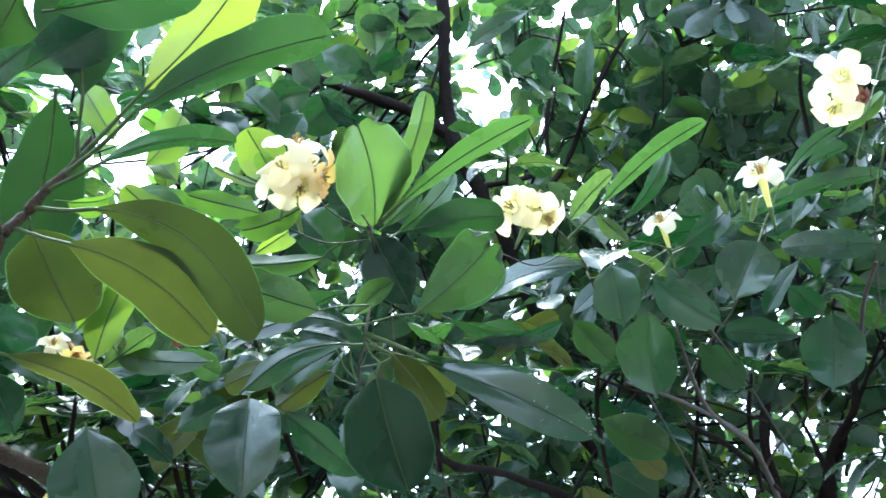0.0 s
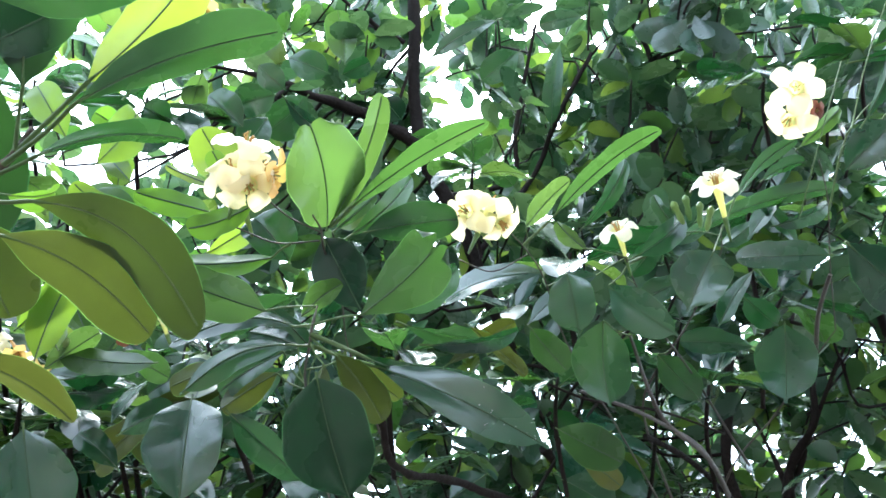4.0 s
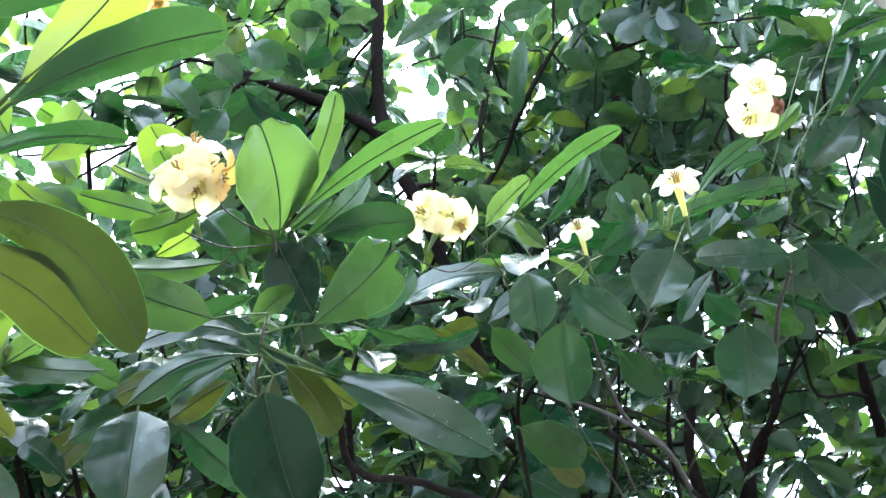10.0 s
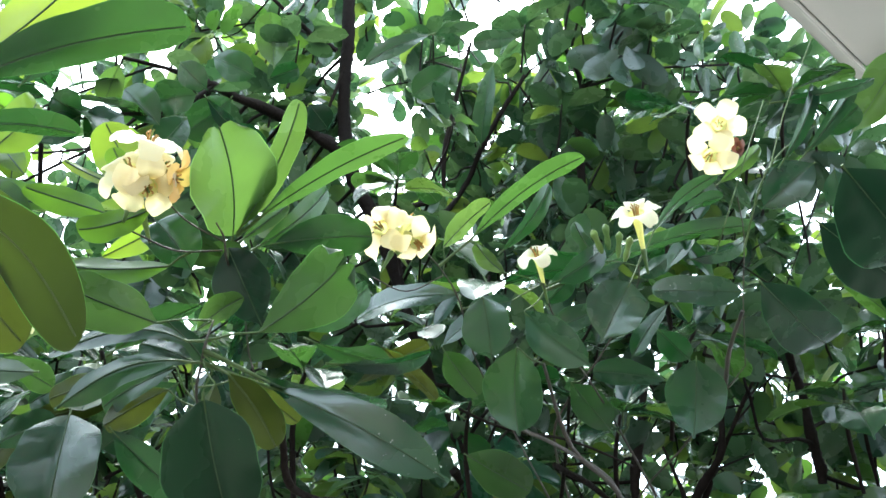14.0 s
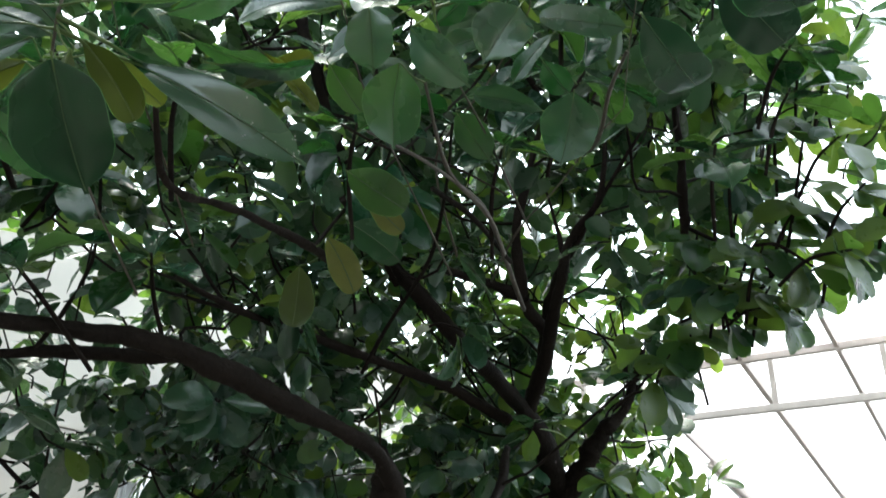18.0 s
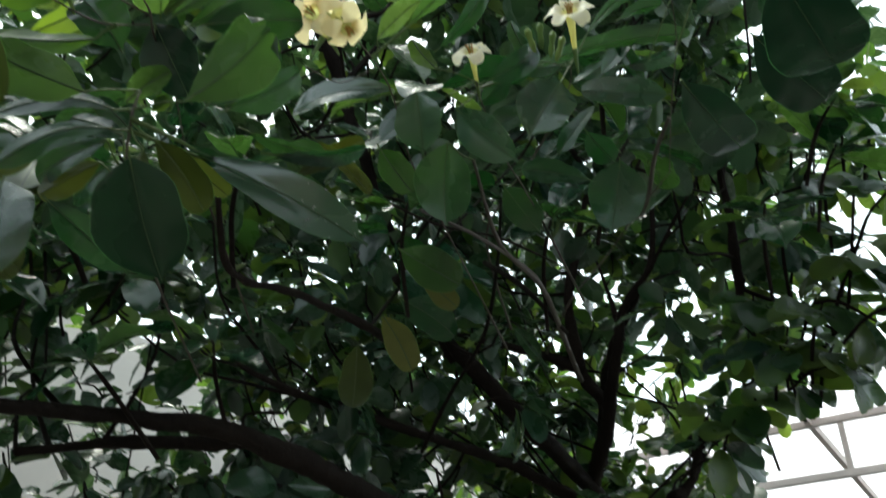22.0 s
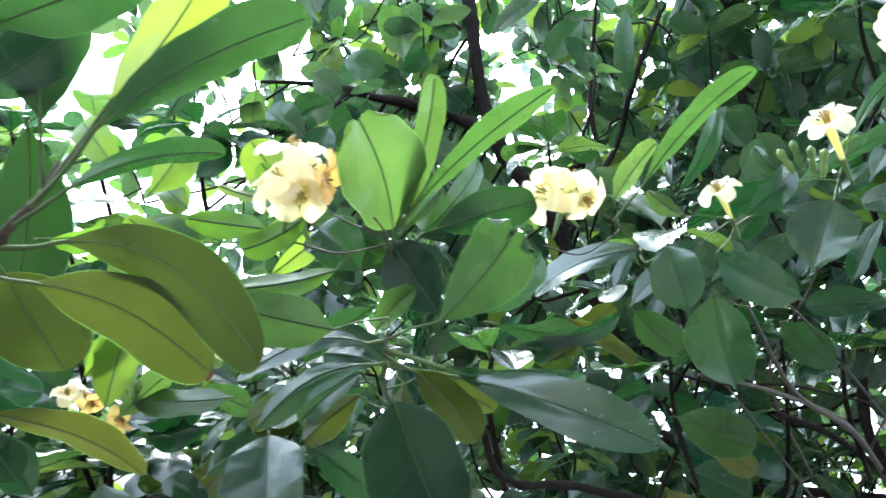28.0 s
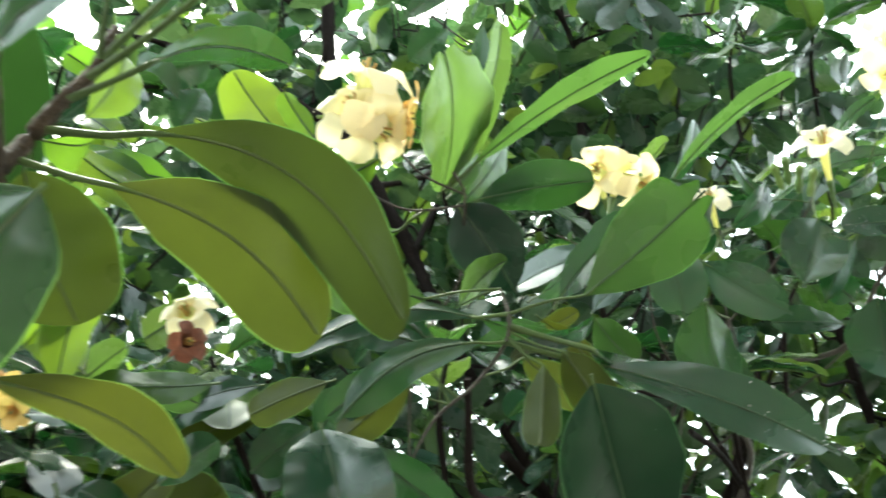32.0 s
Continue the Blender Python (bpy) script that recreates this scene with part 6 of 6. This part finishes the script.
leafy_tip((-0.652, 2.016, 2.247), (0.45, -0.1, 0.6), 8, hang=1.0)


# masses of foliage: centre, half sizes, number of leafy tips, share of light fresh leaves (raised where the crown is
# lit), leaf length
CROWN = (
    ((-1.65, 1.75, 3.15), (1.5, 1.25, 1.6), 960, 0.13, 0.108),
    ((-0.85, 2.2, 3.45), (0.85, 0.9, 0.8), 255, 0.2, 0.105),
    ((-0.75, 1.65, 3.75), (0.8, 0.75, 0.45), 95, 0.2, 0.105),
    ((-2.2, 0.75, 3.1), (1.2, 0.9, 1.2), 280, 0.4, 0.115),
    ((-1.6, 0.75, 3.75), (0.85, 0.55, 0.5), 25, 0.35, 0.11),
    ((-1.75, 2.2, 2.45), (1.15, 1.15, 0.7), 235, 0.45, 0.1),
    ((-1.95, 1.3, 2.45), (0.95, 0.8, 0.55), 30, 0.3, 0.1),
    ((-1.72, 2.8, 2.4), (0.75, 0.4, 0.75), 190, 0.9, 0.09),
    ((-1.35, 3.0, 2.75), (0.75, 0.35, 0.7), 45, 0.7, 0.09),
    ((-0.5, 2.2, 2.85), (0.55, 0.5, 0.5), 62, 0.95, 0.1),
    ((-1.05, 2.9, 1.88), (0.26, 0.3, 0.6), 62, 1.0, 0.105),
    ((-1.55, 2.45, 1.85), (0.42, 0.4, 0.4), 40, 0.3, 0.095),
    ((-1.9, 2.2, 2.35), (0.7, 0.7, 0.35), 45, 0.25, 0.1),
    ((-1.75, 1.75, 1.9), (0.6, 0.5, 0.14), 20, 0.2, 0.07),
    ((-2.3, 1.3, 2.0), (0.5, 0.4, 0.2), 10, 0.2, 0.07),
    ((-1.351, 2.435, 1.59), (0.3, 0.3, 0.36), 48, 0.3, 0.085),
    ((-1.757, 1.488, 1.986), (0.5, 0.35, 0.12), 44, 0.12, 0.066),
    ((-1.32, 0.6, 2.27), (0.3, 0.3, 0.2), 26, 0.15, 0.105),
    ((-1.6, 0.15, 2.3), (0.35, 0.3, 0.28), 34, 0.2, 0.105),
)
BARE = (                                        # the open inner crown before the limbs, and thin places: from, to, radius, share left out
    (Vector((-0.45, 0.95, 1.8)), Vector((-0.98, 2.0, 2.3)), 0.36, 0.9),
    (Vector((-0.42, 0.93, 2.05)), Vector((-0.88, 1.78, 2.65)), 0.26, 0.85),
    (Vector((-0.45, 0.70, 1.75)), Vector((-1.02, 1.42, 1.85)), 0.28, 0.9),
    (Vector((-0.55, 0.65, 1.75)), Vector((-1.08, 0.95, 1.97)), 0.22, 0.8),
    (Vector((-0.30, 1.30, 2.22)), Vector((-0.48, 2.20, 2.65)), 0.28, 0.3),
    (Vector((-0.45, 1.30, 2.28)), Vector((-0.68, 2.10, 2.75)), 0.22, 0.15),
    (Vector((-0.852, 0.247, 2.311)), Vector((-2.235, 0.582, 3.492)), 0.34, 0.68),
    (Vector((-1.115, 2.447, 2.415)), Vector((-1.715, 3.677, 2.893)), 0.35, 0.15),
    (Vector((-1.035, 0.69, 1.98)), Vector((-2.824, 1.717, 2.743)), 0.2, 0.75),
    (Vector((-0.72, 0.58, 2.6)), Vector((-1.10, 0.90, 3.12)), 0.16, 0.8),
    (Vector((-0.72, 0.72, 2.4)), Vector((-1.08, 1.10, 2.85)), 0.15, 0.8),
    (Vector((-0.75, 0.45, 2.7)), Vector((-1.15, 0.70, 3.15)), 0.13, 0.8),
    (Vector((-0.60, 0.46, 2.88)), Vector((-0.74, 0.60, 2.75)), 0.10, 0.9),
    (Vector((-0.71, 0.53, 3.10)), Vector((-0.87, 0.69, 2.94)), 0.13, 0.9),
    (Vector((-0.81, 0.60, 3.32)), Vector((-0.99, 0.79, 3.14)), 0.13, 0.9),
    (Vector((-0.74, 0.60, 2.75)), Vector((-0.80, 0.75, 2.61)), 0.10, 0.9),
    (Vector((-0.89, 0.71, 2.98)), Vector((-0.97, 0.90, 2.82)), 0.13, 0.9),
    (Vector((-0.91, 0.69, 2.85)), Vector((-0.98, 0.51, 2.87)), 0.10, 0.9),
    (Vector((-0.58, 1.85, 1.95)), Vector((-1.0, 3.03, 2.28)), 0.20, 0.5),
)


def in_the_open(p, chance):
    for a, b, r, share in BARE:
        along = min(1, max(0, (p - a).dot(b - a) / (b - a).length_squared))
        if chance < share and (p - a.lerp(b, along)).length < r:
            return True
    return False


rng = np.random.default_rng(11)
twig_v, twig_f, near = [], [], []
joints, used = np.array(JOINTS), []
for centre, half, count, share, size in CROWN:
    made = 0
    while made < count:
        q = rng.uniform(-1, 1, 3)
        p = np.array(centre) + q * half
        eye = Vector(p) - Vector((0, 0, 1.55))
        if q @ q > 1 or eye.length < 1.35 or (p[0] > -1.0 and p[1] < 0.95) or (p[0] < -1.8 and p[2] < 2.5 and rng.random() < 0.5):
            continue
        if in_the_open(Vector(p), rng.random()):
            continue
        made += 1
        way = Vector(rng.uniform(-1, 1, 3)) + Vector((0, 0, 0.7 if centre[2] > 2.1 else -0.1))
        slim = 0.66 if centre[1] > 2.85 and centre[2] < 2 else 1.0       # narrower leaves on the low young shoots
        leaves = list(rosette(rng, p, way, int(rng.integers(5, 9)), size, 0.2 if slim < 1 else 0.7 if p[2] < 2.5 else 0.0))
        for base, tip, width, face in leaves:
            v, f, _, _ = blade(base, tip, width * slim, face, rng.uniform(-0.03, 0.12), rng.uniform(0.52, 0.64), 0.1, rng.uniform(0.15, 0.5), rows=5, wave=0.06)
            if eye.length < 1.65 and len(near) < 120:
                near.append((v, f))
                continue
            fresh += [1 if rng.random() < share else 0] * len(f)
            n = len(verts)
            verts += [tuple(q) for q in v]
            faces += [tuple(i + n for i in q) for q in f]
        start = Vector(p) - way.normalized() * 0.06 + (Vector(centre) - Vector(p)).normalized() * 0.07 + Vector((0, 0, -0.05))
        if made % 2 == 0:
            gap = np.linalg.norm(joints[:, :3] - np.array(start) + np.array((0, 0, 0.1)), axis=1)
            k = int(np.argsort(gap)[rng.integers(0, 14)])
            if 0.2 < gap[k] < 1.1 and not any(abs(k - j) < 2 for j in used):
                used.append(k)
                root = Vector(joints[k, :3])
                bow = (root + start) / 2 + Vector((0, 0, -0.12 * gap[k])) + Vector(rng.uniform(-0.06, 0.06, 3))
                thick = min(0.005, joints[k, 3] * 0.6)
                tv, tf = tube_data([(tuple(root), thick), (tuple(root.lerp(bow, 0.5) + Vector(rng.uniform(-0.02, 0.02, 3))), thick * 0.85), (tuple(bow), thick * 0.7), (tuple(start), 0.0035)], 6, 3)
                n = len(twig_v)
                twig_v += tv
                twig_f += [tuple(i + n for i in q) for q in tf]
        tv, tf = tube_data([(tuple(start), 0.0035), (tuple((start + Vector(p)) / 2 + Vector(rng.uniform(-0.015, 0.015, 3))), 0.003), (tuple(p), 0.0022)], 5, 2)
        n = len(twig_v)
        twig_v += tv
        twig_f += [tuple(i + n for i in q) for q in tf]
crown = mesh_ob("crown", verts, faces, CROWN_LEAF, tree, "dense mass of dark glossy leaves")
tagged(crown, kind="stuff")
crown.data.materials.append(CROWN_FRESH)
crown.data.polygons.foreach_set("material_index", fresh)
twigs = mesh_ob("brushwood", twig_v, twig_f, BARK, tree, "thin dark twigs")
tagged(twigs, kind="stuff")
for v, f in near:
    o = v[0].copy()
    ob = mesh_ob("leaf", [q - o for q in v], f, LEAF["mature"], tree)
    ob.location = o
